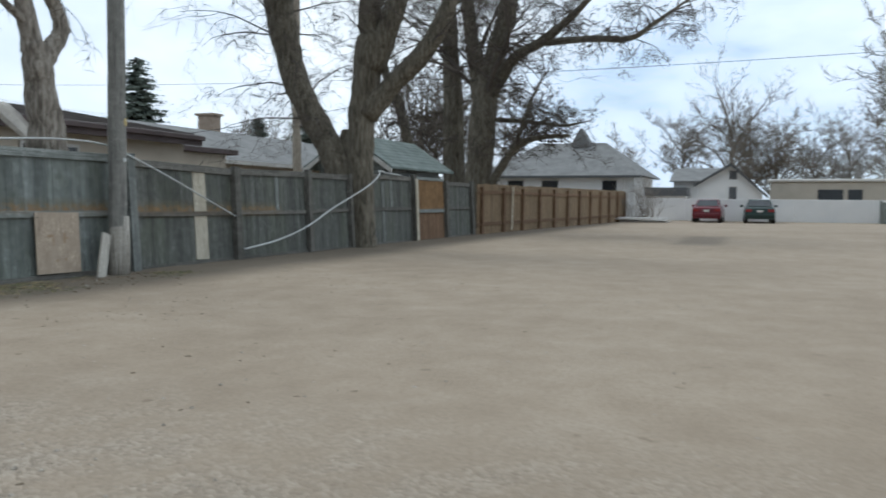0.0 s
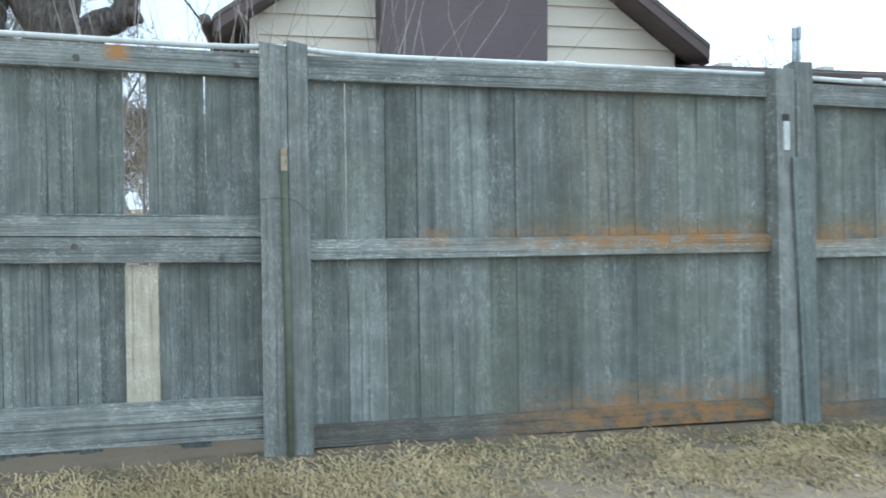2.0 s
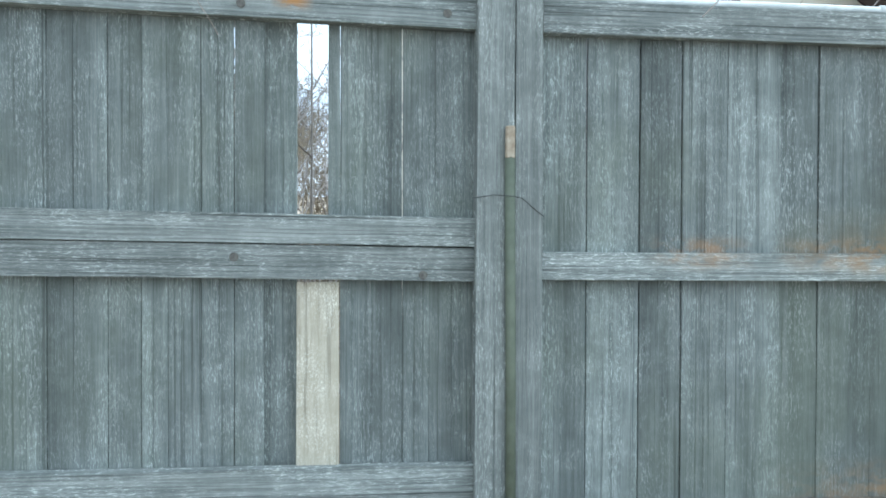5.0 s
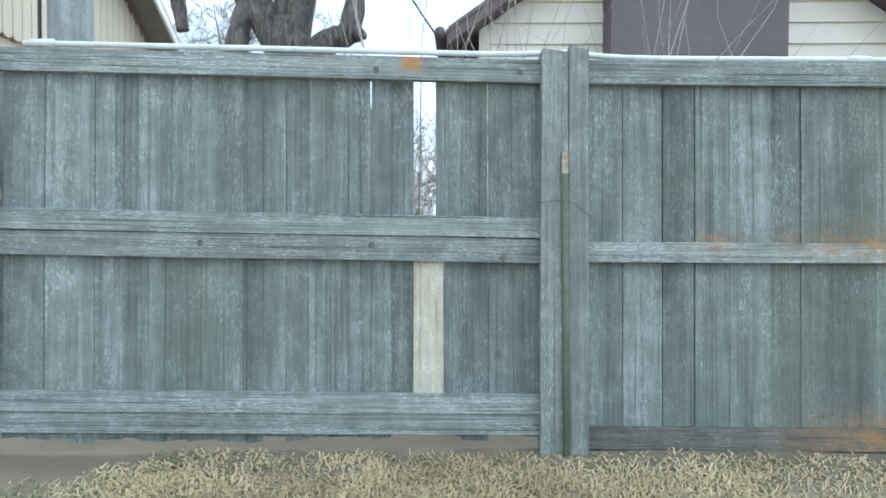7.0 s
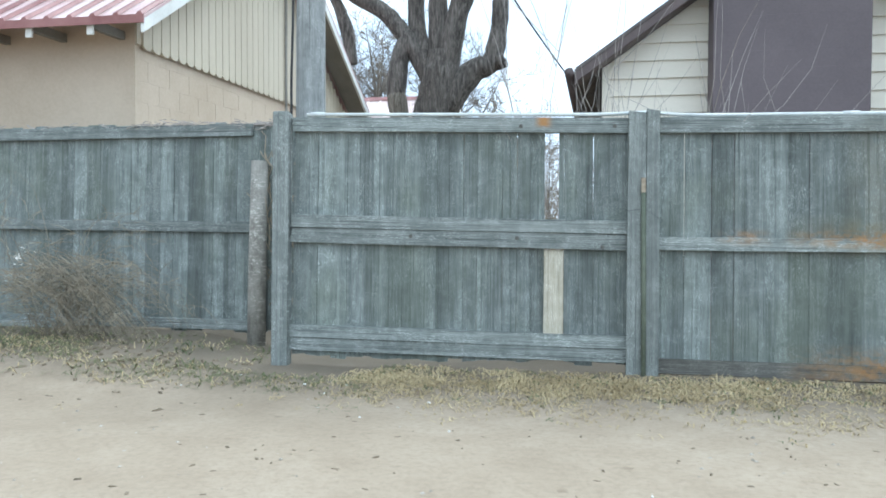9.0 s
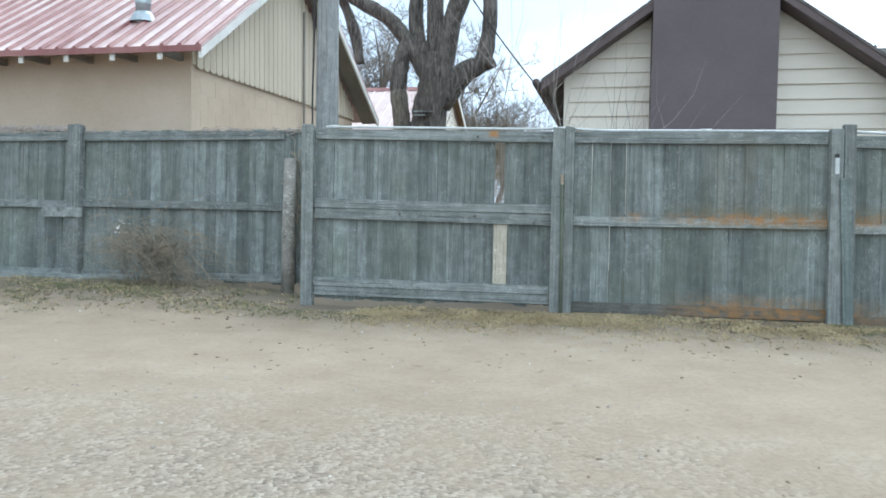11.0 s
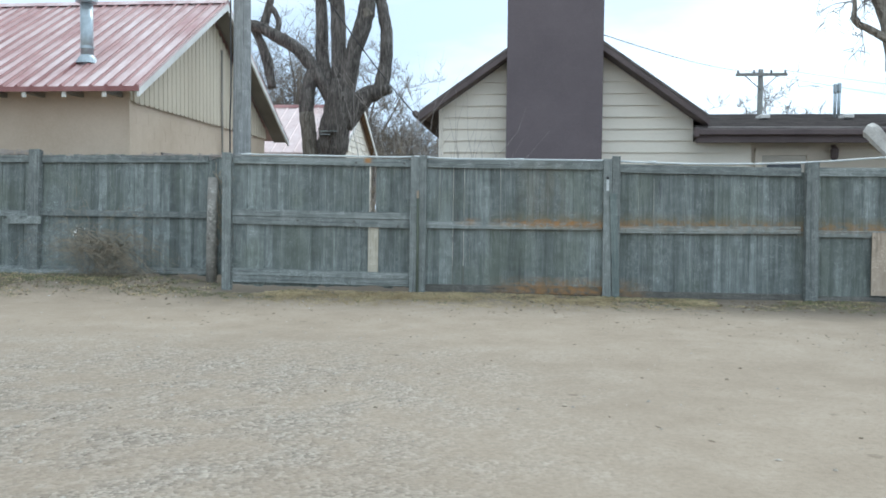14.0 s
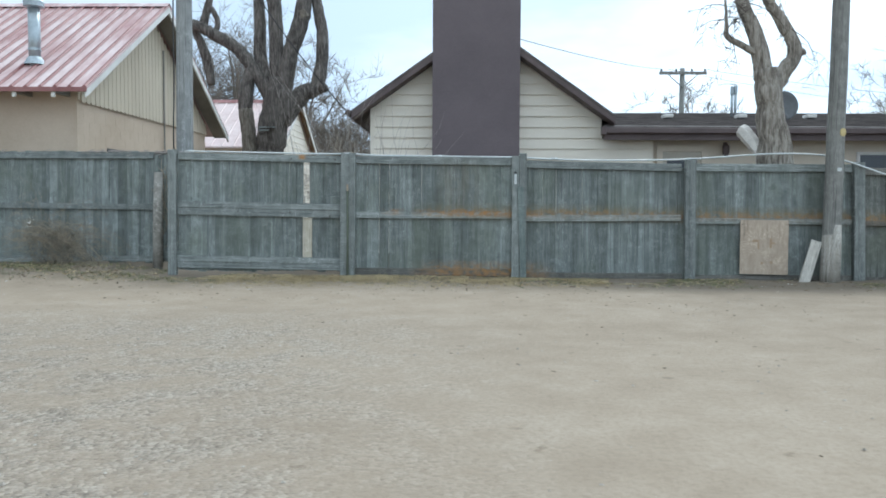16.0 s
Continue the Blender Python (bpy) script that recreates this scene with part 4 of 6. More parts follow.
def cream_house():
    h = thing("house", pose(0, 0, 0), "cream lap-sided gable house with a broad plum-brown chimney", "house")
    ridge_x, ridge_z, y0, y1 = 1.96, 4.70, 4.85, 13.0
    xl, xr = -0.20, 4.42
    slope = 0.705

    def roof_z(x):
        return ridge_z - slope * abs(x - ridge_x)
    wall = Soup().prism([(xl, 0), (xr, 0), (xr, roof_z(xr) - 0.16), (ridge_x, ridge_z - 0.16), (xl, roof_z(xl) - 0.16)], "y", y0, y1)
    part("wall", wall.mesh("wall"), M_SIDING, h)
    # lap boards on the gable, each a wedge over the one below
    z, step = 0.25, 0.216
    while z < ridge_z - 0.25:
        zt = min(z + step + 0.012, ridge_z - 0.19)
        a = max(xl, ridge_x - (ridge_z - 0.18 - z) / slope)
        b = min(xr, ridge_x + (ridge_z - 0.18 - z) / slope)
        at = max(xl, ridge_x - (ridge_z - 0.18 - zt) / slope)
        bt = min(xr, ridge_x + (ridge_z - 0.18 - zt) / slope)
        if zt < 2.40:
            # the lower courses run on past the corner, under the wing's eave
            b = bt = 5.45
        vs = [(a, y0 - 0.046, z), (b, y0 - 0.046, z), (bt, y0 - 0.012, zt), (at, y0 - 0.012, zt), (a, y0 - 0.002, z), (b, y0 - 0.002, z)]
        part("lap_board", mesh_of("lap", vs, [(0, 1, 2, 3), (4, 5, 1, 0)]), M_SIDING, h)
        z += step
    top = [(xr, y0 - 0.046, 2.194), (5.45, y0 - 0.046, 2.194), (5.45, y0 - 0.016, 2.396), (xr, y0 - 0.016, 2.396), (xr, y0 - 0.002, 2.194), (5.45, y0 - 0.002, 2.194)]
    part("lap_board", mesh_of("lap", top, [(0, 1, 2, 3), (4, 5, 1, 0)]), M_SIDING, h)
    part("wall", boxed("wall", xr + 0.004, 5.445, y0, 5.17, 0.0, 2.396), M_SIDING, h)
    part("corner_board", boxed("corner", xl - 0.04, xl + 0.05, y0 - 0.055, y0 + 0.05, 0.0, roof_z(xl) - 0.15), M_SIDING, h)
    # chimney of painted block
    ch = part("chimney", boxed("chimney", 1.036, 2.734, 4.371, 4.836, 0.0, 6.3), M_CHIM, h, "broad plum-brown painted block chimney")
    course = boxed("block_course", 1.03, 2.74, 4.365, 4.84, 0.0, 0.2035, 0.0015)
    for k in range(31):
        part("block_course", course, M_CHIM, ch, "", pose(0, 0, 0.203 * k))
    part("chimney_cap", boxed("cap", 0.97, 2.80, 4.31, 4.90, 6.3, 6.4, 0.01), M_BLOCK, h)
    yo = 4.40
    for sgn, xe in ((-1, -0.555), (1, 4.60)):
        ze = ridge_z - slope * abs(xe - ridge_x)
        slab("roof", [(ridge_x, yo, ridge_z), (ridge_x, y1 + 0.3, ridge_z), (xe, y1 + 0.3, ze), (xe, yo, ze)], 0.05, M_SHINGLE, h)
        rake = [(ridge_x, ridge_z - 0.052), (xe, ze - 0.052), (xe, ze - 0.165), (ridge_x, ridge_z - 0.165)]
        part("rake_board", Soup().prism(rake, "y", yo + 0.01, yo + 0.045).mesh("rake"), M_FASCIA, h, "dark brown rake board")
        sof = [(ridge_x, ridge_z - 0.155), (xe, ze - 0.155), (xe, ze - 0.17), (ridge_x, ridge_z - 0.17)]
        part("soffit", Soup().prism(sof, "y", yo + 0.05, y0 - 0.03).mesh("soffit"), M_FASCIA, h)
        lo, hi = (xe - 0.02, xe) if sgn < 0 else (xe, xe + 0.02)
        part("fascia", boxed("fascia", lo, hi, yo + 0.05, y1 + 0.2, ze - 0.20, ze - 0.01), M_FASCIA, h)
    part("gutter", Soup().tube([(-0.635, yo, 2.87), (-0.635, y1, 2.87)], 0.06, 8).mesh("gutter", True), M_FASCIA, h)
    return h


def wing():
    h = thing("house", pose(0, 0, 0), "long low tan house wing with a dark brown eave", "house")
    x0, x1 = 5.45, 14.2
    part("wall", boxed("wall", x0 + 0.004, x1, 4.95, 12.3, 0.0, 2.42), M_TANWALL, h)
    fx1 = 14.3
    zl, zr = 2.62, 2.60
    slab("roof", [(4.46, 4.50, zl), (fx1, 4.50, zr), (fx1, 9.1, 3.40), (4.46, 9.1, 3.40)], 0.05, M_SHINGLE, h)
    slab("roof", [(4.46, 13.0, zl), (4.46, 9.1, 3.40), (fx1, 9.1, 3.40), (fx1, 13.0, zr)], 0.05, M_SHINGLE, h)
    part("fascia", boxed("fascia", 4.40, fx1, 4.46, 4.499, 2.345, 2.565, 0.006), M_FASCIA, h, "dark brown fascia")
    part("gutter", boxed("gutter", 4.37, fx1, 4.36, 4.458, 2.475, 2.58, 0.012), M_FASCIA, h, "dark brown metal gutter")
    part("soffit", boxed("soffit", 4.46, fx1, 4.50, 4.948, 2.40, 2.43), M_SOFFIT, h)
    part("gutter_end", boxed("gutter_end", 4.34, 4.43, 4.33, 4.48, 2.435, 2.605, 0.012), M_FASCIA, h)
    # shingle courses
    for k in range(1, 24):
        t = k / 24
        y, z = 4.50 + 4.60 * t, zl + (3.40 - zl) * t
        part("shingle_course", boxed("course", 4.46, fx1, y, y + 0.10, z - 0.01, z + 0.012), M_SHINGLE, h)
    d = part("door", boxed("door", 5.66, 6.44, 4.9, 4.946, 0.1, 2.15, 0.004), M_TRAILER, h, "beige painted door")
    part("door_frame", Soup().box(5.54, 5.658, 4.87, 4.948, 0.0, 2.27).box(6.442, 6.56, 4.87, 4.948, 0.0, 2.27).box(5.66, 6.44, 4.87, 4.948, 2.155, 2.27).mesh("door_frame"), M_TANWALL, h)
    part("window_pane", boxed("pane", 5.75, 6.35, 4.892, 4.899, 1.2, 2.0), M_GLASS, d)
    lamp = part("wall_lamp", Soup().tube([(6.90, 4.82, 2.05), (6.90, 4.82, 2.12), (6.90, 4.82, 2.26), (6.90, 4.82, 2.32)], [0.03, 0.07, 0.075, 0.02], 8).mesh("lamp"), M_FASCIA, h, "small dark wall lantern")
    part("lamp_arm", boxed("arm", 6.88, 6.92, 4.83, 4.948, 2.30, 2.34), M_FASCIA, lamp)
    # window towards the far end
    for xw in (9.6,):
        w = part("window", boxed("window", xw, xw + 1.3, 4.92, 4.947, 1.0, 2.1), M_GLASS, h, "dark window")
        part("window_frame", Soup().box(xw - 0.06, xw, 4.9, 4.948, 0.95, 2.16).box(xw + 1.3, xw + 1.36, 4.9, 4.948, 0.95, 2.16).box(xw, xw + 1.3, 4.9, 4.948, 2.1, 2.16).box(xw, xw + 1.3, 4.9, 4.948, 0.95, 1.0).mesh("frame"), M_WHITETRIM, w)
    # box vents and flue on the roof
    for x, y in ((6.24, 6.9), (7.88, 6.9), (9.42, 6.9)):
        z = zl + (y - 4.50) * 0.1696 - 0.04
        v = part("roof_vent", boxed("vent", x - 0.08, x + 0.08, y - 0.12, y + 0.12, z - 0.05, z + 0.05, 0.01), M_DARK, h, "dark roof vent")
        part("vent_cap", boxed("vent_cap", x - 0.10, x + 0.10, y - 0.16, y + 0.16, z + 0.05, z + 0.13, 0.012), M_WHITETRIM, v, "pale cap")
    for x, top in ((7.905, 3.80), (7.985, 3.82)):
        fl = part("flue", Soup().tube([(x, 7.58, 3.0), (x, 7.58, top)], 0.032, 12).mesh("flue", True), M_GALV, h, "galvanised flue pipe")
        part("flue_cap", Soup().tube([(x, 7.58, top - 0.16), (x, 7.58, top - 0.12), (x, 7.58, top + 0.02), (x, 7.58, top + 0.05)], [0.034, 0.041, 0.041, 0.034], 12).mesh("cap"), M_GALV, fl)
    # lower flat roof at the far end
    part("low_roof", boxed("low_roof", 13.0, 17.15, 5.5, 10.5, 2.30, 2.44, 0.01), M_FASCIA, h, "flat dark brown roof edge")
    part("low_wall", boxed("low_wall", 14.204, 16.9, 5.75, 10.0, 0.0, 2.298), M_TANWALL, h)
    return h


def dish():
    o = thing("satellite_dish", pose(7.92, 4.55, 3.03, 0, 0, 0), "dark grey oval satellite dish on the eave", "satellite dish")
    aim = look((0, 0, 0), (-0.20, -1.0, 0.30)) @ Matrix.Diagonal((1.0, 1.18, 1.0, 1))
    vs, fs, rings, seg = [(0, 0, 0.06)], [], 5, 24
    for r in range(1, rings + 1):
        rr = 0.26 * r / rings
        for s in range(seg):
            a = 2 * math.pi * s / seg
            vs.append((rr * math.cos(a), rr * math.sin(a), 0.06 - 0.07 * (rr / 0.26) ** 2))
    for s in range(seg):
        fs.append((0, 1 + s, 1 + (s + 1) % seg))
    for r in range(rings - 1):
        for s in range(seg):
            t = (s + 1) % seg
            fs.append((1 + r * seg + s, 1 + (r + 1) * seg + s, 1 + (r + 1) * seg + t, 1 + r * seg + t))
    n = len(vs)
    vs += [(x, y, z + 0.015) for x, y, z in vs]
    fs += [tuple(i + n for i in reversed(f)) for f in fs]
    last = 1 + (rings - 1) * seg
    fs += [(last + s, last + s + n, last + (s + 1) % seg + n, last + (s + 1) % seg) for s in range(seg)]
    me = mesh_of("reflector", [aim @ Vector(v) for v in vs], fs, True)
    part("reflector", me, M_DISH, o)
    part("mast", Soup().tube([(0.02, 0.10, 0.0), (0.02, 0.16, -0.22), (0.02, 0.22, -0.42)], 0.022, 8).mesh("mast", True), M_GALV, o)
    part("feed_arm", Soup().tube([(0.0, 0.05, -0.30), (-0.10, -0.30, -0.26)], 0.013, 6).mesh("feed_arm"), M_GALV, o)
    part("feed_horn", boxed("feed_horn", -0.14, -0.06, -0.36, -0.28, -0.29, -0.20, 0.01), M_DISH, o)


def red_garage():
    h = thing("garage", pose(0, 0, 0), "tan block garage with faded red metal roof", "garage")
    xg, xw = -4.2, -4.62
    ye0, yr, ye1, ze, zr = 0.98, 4.5, 8.40, 2.86, 4.97
    xb = -16.0
    wall = Soup().box(xb + 0.5, xw, 1.50, 7.85, 0.0, 2.98)
    part("wall", wall.mesh("wall"), M_BLOCK, h, "tan painted concrete block wall")
    # block joints on the two visible walls
    for k in range(1, 14):
        part("block_joint", boxed("joint", xw - 0.001, xw + 0.002, 1.52, 7.83, 0.2 * k, 0.2 * k + 0.008), M_BLOCK, h)
    for k in range(13):
        for j in range(15):
            y = 1.72 + 0.4 * j + (0.2 if k % 2 else 0)
            if y < 7.8:
                part("block_joint", boxed("joint", xw - 0.001, xw + 0.002, y, y + 0.008, 0.2 * k + 0.01, 0.2 * k + 0.2), M_BLOCK, h)
    slope = (zr - ze) / (yr - ye0)
    gable = Soup().prism([(1.504, 2.74), (7.846, 2.74), (7.846, 2.80), (yr, zr - 0.14), (1.504, ze + slope * (1.50 - ye0) - 0.13)], "x", xw - 0.3, xw + 0.02)
    part("gable", gable.mesh("gable"), M_BOARDBAT, h, "tan vertical board siding")
    y = 1.58
    while y < 7.8:
        zt = (ze + slope * (y - ye0) if y < yr else zr - (zr - 2.74) / (ye1 - yr) * (y - yr)) - 0.16
        if zt > 2.85:
            sh = [(y, zt - 0.09), (y, 2.735), (y + 0.02, 2.712), (y + 0.05, 2.700), (y + 0.10, 2.700), (y + 0.13, 2.712), (y + 0.150, 2.735), (y + 0.150, zt - 0.09 + (0.09 if y < yr - 0.1 else -0.05)), (y + 0.075, zt - 0.02)]
            part("siding_board", Soup().prism(sh, "x", xw + 0.02, xw + 0.044).mesh("siding_board"), M_BOARDBAT, h)
        y += 0.165
    # ribbed roof sheets
    for (ya, za, yb, zb, nm) in ((ye0, ze, yr, zr, "roof"), (ye1, 2.74, yr, zr, "roof")):
        slab("roof", [(xb, ya, za), (xg, ya, za), (xg, yb, zb), (xb, yb, zb)] if ya < yb else [(xg, ya, za), (xb, ya, za), (xb, yb, zb), (xg, yb, zb)], 0.03, M_REDROOF, h, "faded red ribbed metal roofing")
        x = xg - 0.05
        while x > xb:
            d = Vector((0, yb - ya, zb - za))
            p, q = Vector((x, ya, za + 0.004)), Vector((x, yb, zb + 0.004))
            s = Soup()
            s.add([p + Vector((-0.035, 0, 0)), p + Vector((-0.015, 0, 0.028)), p + Vector((0.015, 0, 0.028)), p + Vector((0.035, 0, 0)),
                   q + Vector((-0.035, 0, 0)), q + Vector((-0.015, 0, 0.028)), q + Vector((0.015, 0, 0.028)), q + Vector((0.035, 0, 0))],
                  [(0, 1, 5, 4), (1, 2, 6, 5), (2, 3, 7, 6), (3, 2, 1, 0), (4, 5, 6, 7)])
            part("roof_rib", s.mesh("rib"), M_REDRIB, h)
            x -= 0.23
    part("ridge_cap", Soup().prism([(yr - 0.16, zr - 0.055), (yr, zr + 0.045), (yr + 0.16, zr - 0.055), (yr, zr + 0.03)], "x", xb, xg + 0.01).mesh("ridge"), M_REDROOF, h)
    part("eave_trim", boxed("eave_trim", xb, xg, ye0 - 0.02, ye0 - 0.001, ze - 0.07, ze + 0.002), M_REDRIB, h)
    rake = [(ye0, ze - 0.032), (yr, zr - 0.032), (ye1, 2.74 - 0.032), (ye1, 2.74 - 0.15), (yr, zr - 0.15), (ye0, ze - 0.15)]
    part("rake_board", Soup().prism(rake, "x", xg - 0.035, xg - 0.002).mesh("rake"), M_WHITETRIM, h, "white-grey rake board")
    sof = [(ye0, ze - 0.034), (yr, zr - 0.034), (ye1, 2.74 - 0.034), (ye1, 2.74 - 0.06), (yr, zr - 0.06), (ye0, ze - 0.06)]
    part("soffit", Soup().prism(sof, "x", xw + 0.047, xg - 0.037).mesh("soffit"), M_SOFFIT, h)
    x = -4.75
    while x > xb + 0.5:
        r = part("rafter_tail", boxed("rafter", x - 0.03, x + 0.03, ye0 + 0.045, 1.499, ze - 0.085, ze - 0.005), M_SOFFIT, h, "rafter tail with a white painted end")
        part("painted_end", boxed("painted_end", x - 0.032, x + 0.032, ye0 + 0.025, ye0 + 0.044, ze - 0.145, ze - 0.01), M_WHITETRIM, r)
        x -= 0.62
    fl = part("flue", Soup().tube([(-5.48, 1.85, 3.25), (-5.48, 1.85, 4.33)], 0.095, 16).mesh("flue", True), M_GALV, h, "galvanised stove flue")
    part("flue_cap", Soup().tube([(-5.48, 1.85, 4.28), (-5.48, 1.85, 4.30), (-5.48, 1.85, 4.38), (-5.48, 1.85, 4.45)], [0.10, 0.16, 0.165, 0.12], 16).mesh("cap"), M_GALV, fl)
    part("flashing", Soup().tube([(-5.48, 1.85, 3.35), (-5.48, 1.85, 3.44), (-5.48, 1.85, 3.48)], [0.17, 0.13, 0.10], 16).mesh("flashing"), M_GALV, fl)
    part("flue_band", Soup().tube([(-5.48, 1.85, 3.58), (-5.48, 1.85, 3.62)], 0.103, 16).mesh("band"), M_GALV, fl)
    part("window", boxed("window", xw + 0.002, xw + 0.03, 2.55, 3.35, 1.1, 2.02), M_DARK, h, "small dark window")
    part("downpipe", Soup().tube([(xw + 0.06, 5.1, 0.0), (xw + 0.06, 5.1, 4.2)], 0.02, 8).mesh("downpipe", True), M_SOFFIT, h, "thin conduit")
    return h


def pink_garage():
    h = thing("garage", pose(0, 0, 0), "cream garage with pale pink metal roof behind the tree", "garage")
    xg, xb, ye0, yr, ye1, ze, zr = -4.77, -17.0, 16.5, 20.0, 23.5, 3.05, 5.08
    part("wall", Soup().prism([(17.0, 0), (23.0, 0), (23.0, 3.2), (20.0, 4.9), (17.0, 3.2)], "x", xb, xg - 0.25).mesh("wall"), M_SIDING, h)
    for k in range(20):
        z = 0.4 + 0.235 * k
        half = min(3.0, (4.86 - z) / 0.567)
        if half > 0.1:
            part("lap_board", boxed("lap", xg - 0.25, xg - 0.220, 20.0 - half, 20.0 + half, z, z + 0.03), M_SIDING, h)
    for ya, nm in ((ye0, 1), (ye1, 2)):
        pts = [(xb, ya, ze), (xg, ya, ze), (xg, yr, zr), (xb, yr, zr)]
        slab("roof", pts if nm == 1 else [pts[1], pts[0], pts[3], pts[2]], 0.05, M_PINKROOF, h, "pale pink ribbed metal roof")
    for k in range(30):
        x = xg - 0.1 - 0.40 * k
        s = Soup().add([(x - 0.03, ye0, ze), (x, ye0, ze + 0.035), (x + 0.03, ye0, ze), (x - 0.03, yr, zr), (x, yr, zr + 0.035), (x + 0.03, yr, zr)], [(0, 1, 4, 3), (1, 2, 5, 4), (0, 2, 1)])
        part("roof_rib", s.mesh("rib"), M_PINKROOF, h)
    part("ridge_cap", Soup().prism([(yr - 0.22, zr - 0.10), (yr, zr + 0.05), (yr + 0.22, zr - 0.10), (yr, zr + 0.03)], "x", xb, xg + 0.02).mesh("ridge"), M_REDRIB, h)
    rake = [(ye0, ze - 0.01), (yr, zr - 0.01), (ye1, ze - 0.01), (ye1, ze - 0.17), (yr, zr - 0.17), (ye0, ze - 0.17)]
    part("rake_board", Soup().prism(rake, "x", xg + 0.001, xg + 0.035).mesh("rake"), M_WHITETRIM, h)
    part("soffit", Soup().prism([(ye0, ze - 0.06), (yr, zr - 0.06), (ye1, ze - 0.06), (ye1, ze - 0.10), (yr, zr - 0.10), (ye0, ze - 0.10)], "x", xg - 0.21, xg - 0.002).mesh("soffit"), M_BROWNPOST, h)


def grey_house():
    h = thing("house", pose(0, 0, 0), "low house with grey shingle roof and buff brick chimney", "house")
    part("wall", Soup().box(20.5, 35, 9.6, 16.4, 0, 2.4).mesh("wall"), M_TANWALL, h)
    part("gable", Soup().prism([(9.6, 2.4), (16.4, 2.4), (13.0, 3.75)], "x", 20.5, 35).mesh("gable"), M_TANWALL, h)
    slab("roof", [(20, 9, 2.42), (35.5, 9, 2.42), (35.5, 13, 3.90), (20, 13, 3.90)], 0.08, M_GREYSH, h)
    slab("roof", [(35.5, 17, 2.42), (20, 17, 2.42), (20, 13, 3.90), (35.5, 13, 3.90)], 0.08, M_GREYSH, h)
    part("gutter", boxed("gutter", 20, 35.5, 8.9, 8.998, 2.30, 2.44), M_WHITETRIM, h, "white gutter")
    part("chimney", boxed("chimney", 27.1, 27.70, 14.2, 15.0, 3.0, 4.75, 0.02), M_BRICK, h, "buff brick chimney")
    part("chimney_cap", boxed("cap", 27.02, 27.78, 14.1, 15.1, 4.75, 4.84), M_BRICK, h)


def green_shed():
    h = thing("shed", pose(0, 0, 0), "small shed with green-grey shingle roof", "shed")
    x0, x1, ya, yr, yb, ze, zr = 16.6, 20.9, 0.45, 1.75, 3.05, 1.93, 2.80
    part("wall", Soup().prism([(ya + 0.35, 0), (yb - 0.35, 0), (yb - 0.35, 2.03), (yr, 2.64), (ya + 0.35, 2.03)], "x", x0 + 0.25, x1 - 0.3).mesh("wall"), M_POST, h)
    slab("roof", [(x0, ya, ze), (x1, ya, ze), (x1, yr, zr), (x0, yr, zr)], 0.06, M_GREENSH, h)
    slab("roof", [(x1, yb, ze), (x0, yb, ze), (x0, yr, zr), (x1, yr, zr)], 0.06, M_GREENSH, h)
    for k in range(1, 9):
        t = k / 9
        y, z = ya + (yr - ya) * t, ze + (zr - ze) * t
        part("shingle_course", boxed("course", x0, x1, y, y + 0.08, z - 0.02, z + 0.012), M_GREENSH, h)
    rake = [(ya, ze - 0.06), (yr, zr - 0.06), (yb, ze - 0.06), (yb, ze - 0.18), (yr, zr - 0.18), (ya, ze - 0.18)]
    part("rake_board", Soup().prism(rake, "x", x0 - 0.03, x0 + 0.01).mesh("rake"), M_WHITETRIM, h)


cream_house()
wing()
dish()
red_garage()
pink_garage()
grey_house()
green_shed()


# ---- the far end of the yard ----
def white_wall():
    o = thing("wall", pose(48, 0, 0), "long low white painted board wall", "wall", kind="structure")
    y = -1.9
    k = 0
    while y > -19:
        part("panel", boxed("panel", 0, 0.10, y - 2.0, y - 0.006, -0.2, 1.30 - 0.004 * k, 0.01), M_WHITEWALL, o)
        y -= 2.0
        k += 1


def white_house():
    h = thing("house", pose(0, 1.15, 0), "white house with grey hipped roof and small cupola", "house")
    part("wall", boxed("wall", 55, 65, -1.0, 9.6, 0, 3.2), M_WHITEWALL, h)
    a = [(54.3, -1.6, 2.95), (54.3, 10.2, 2.95), (66, 10.2, 2.95), (66, -1.6, 2.95)]
    r = [(59.5, 1.8, 5.6), (59.5, 7.0, 5.6)]
    vs = a + r
    part("roof", mesh_of("roof", vs, [(1, 0, 4, 5), (0, 3, 4), (3, 2, 5, 4), (2, 1, 5), (0, 1, 2, 3)]), M_GREYSH, h, "grey hipped shingle roof")
    part("eave", boxed("eave", 54.28, 54.4, -1.6, 10.2, 2.78, 2.948), M_DISH, h)
    part("cupola", Soup().prism([(3.0, 5.2), (4.2, 5.2), (4.2, 5.7), (3.6, 6.7), (3.0, 5.7)], "x", 58.6, 60).mesh("cupola"), M_GREYSH, h)
    for y0, y1 in ((0.2, 1.2), (4.4, 5.6), (7.0, 8.2)):
        w = part("window", boxed("window", 54.95, 54.998, y0, y1, 1.3, 2.6), M_GLASS, h, "dark window")
        part("window_frame", boxed("window_frame", 54.93, 54.949, y0 - 0.12, y1 + 0.12, 2.6, 2.72), M_WHITETRIM, w)
    d = thing("shed", pose(0, 0, 0), "low grey lean-to beside the white house", "shed")
    part("wall", boxed("wall", 52, 54, -3.6, -1.1, 0, 1.5), M_WHITEWALL, d)
    part("roof", boxed("roof", 51.8, 54.2, -3.7, -1.0, 1.5, 2.05), M_DISH, d)


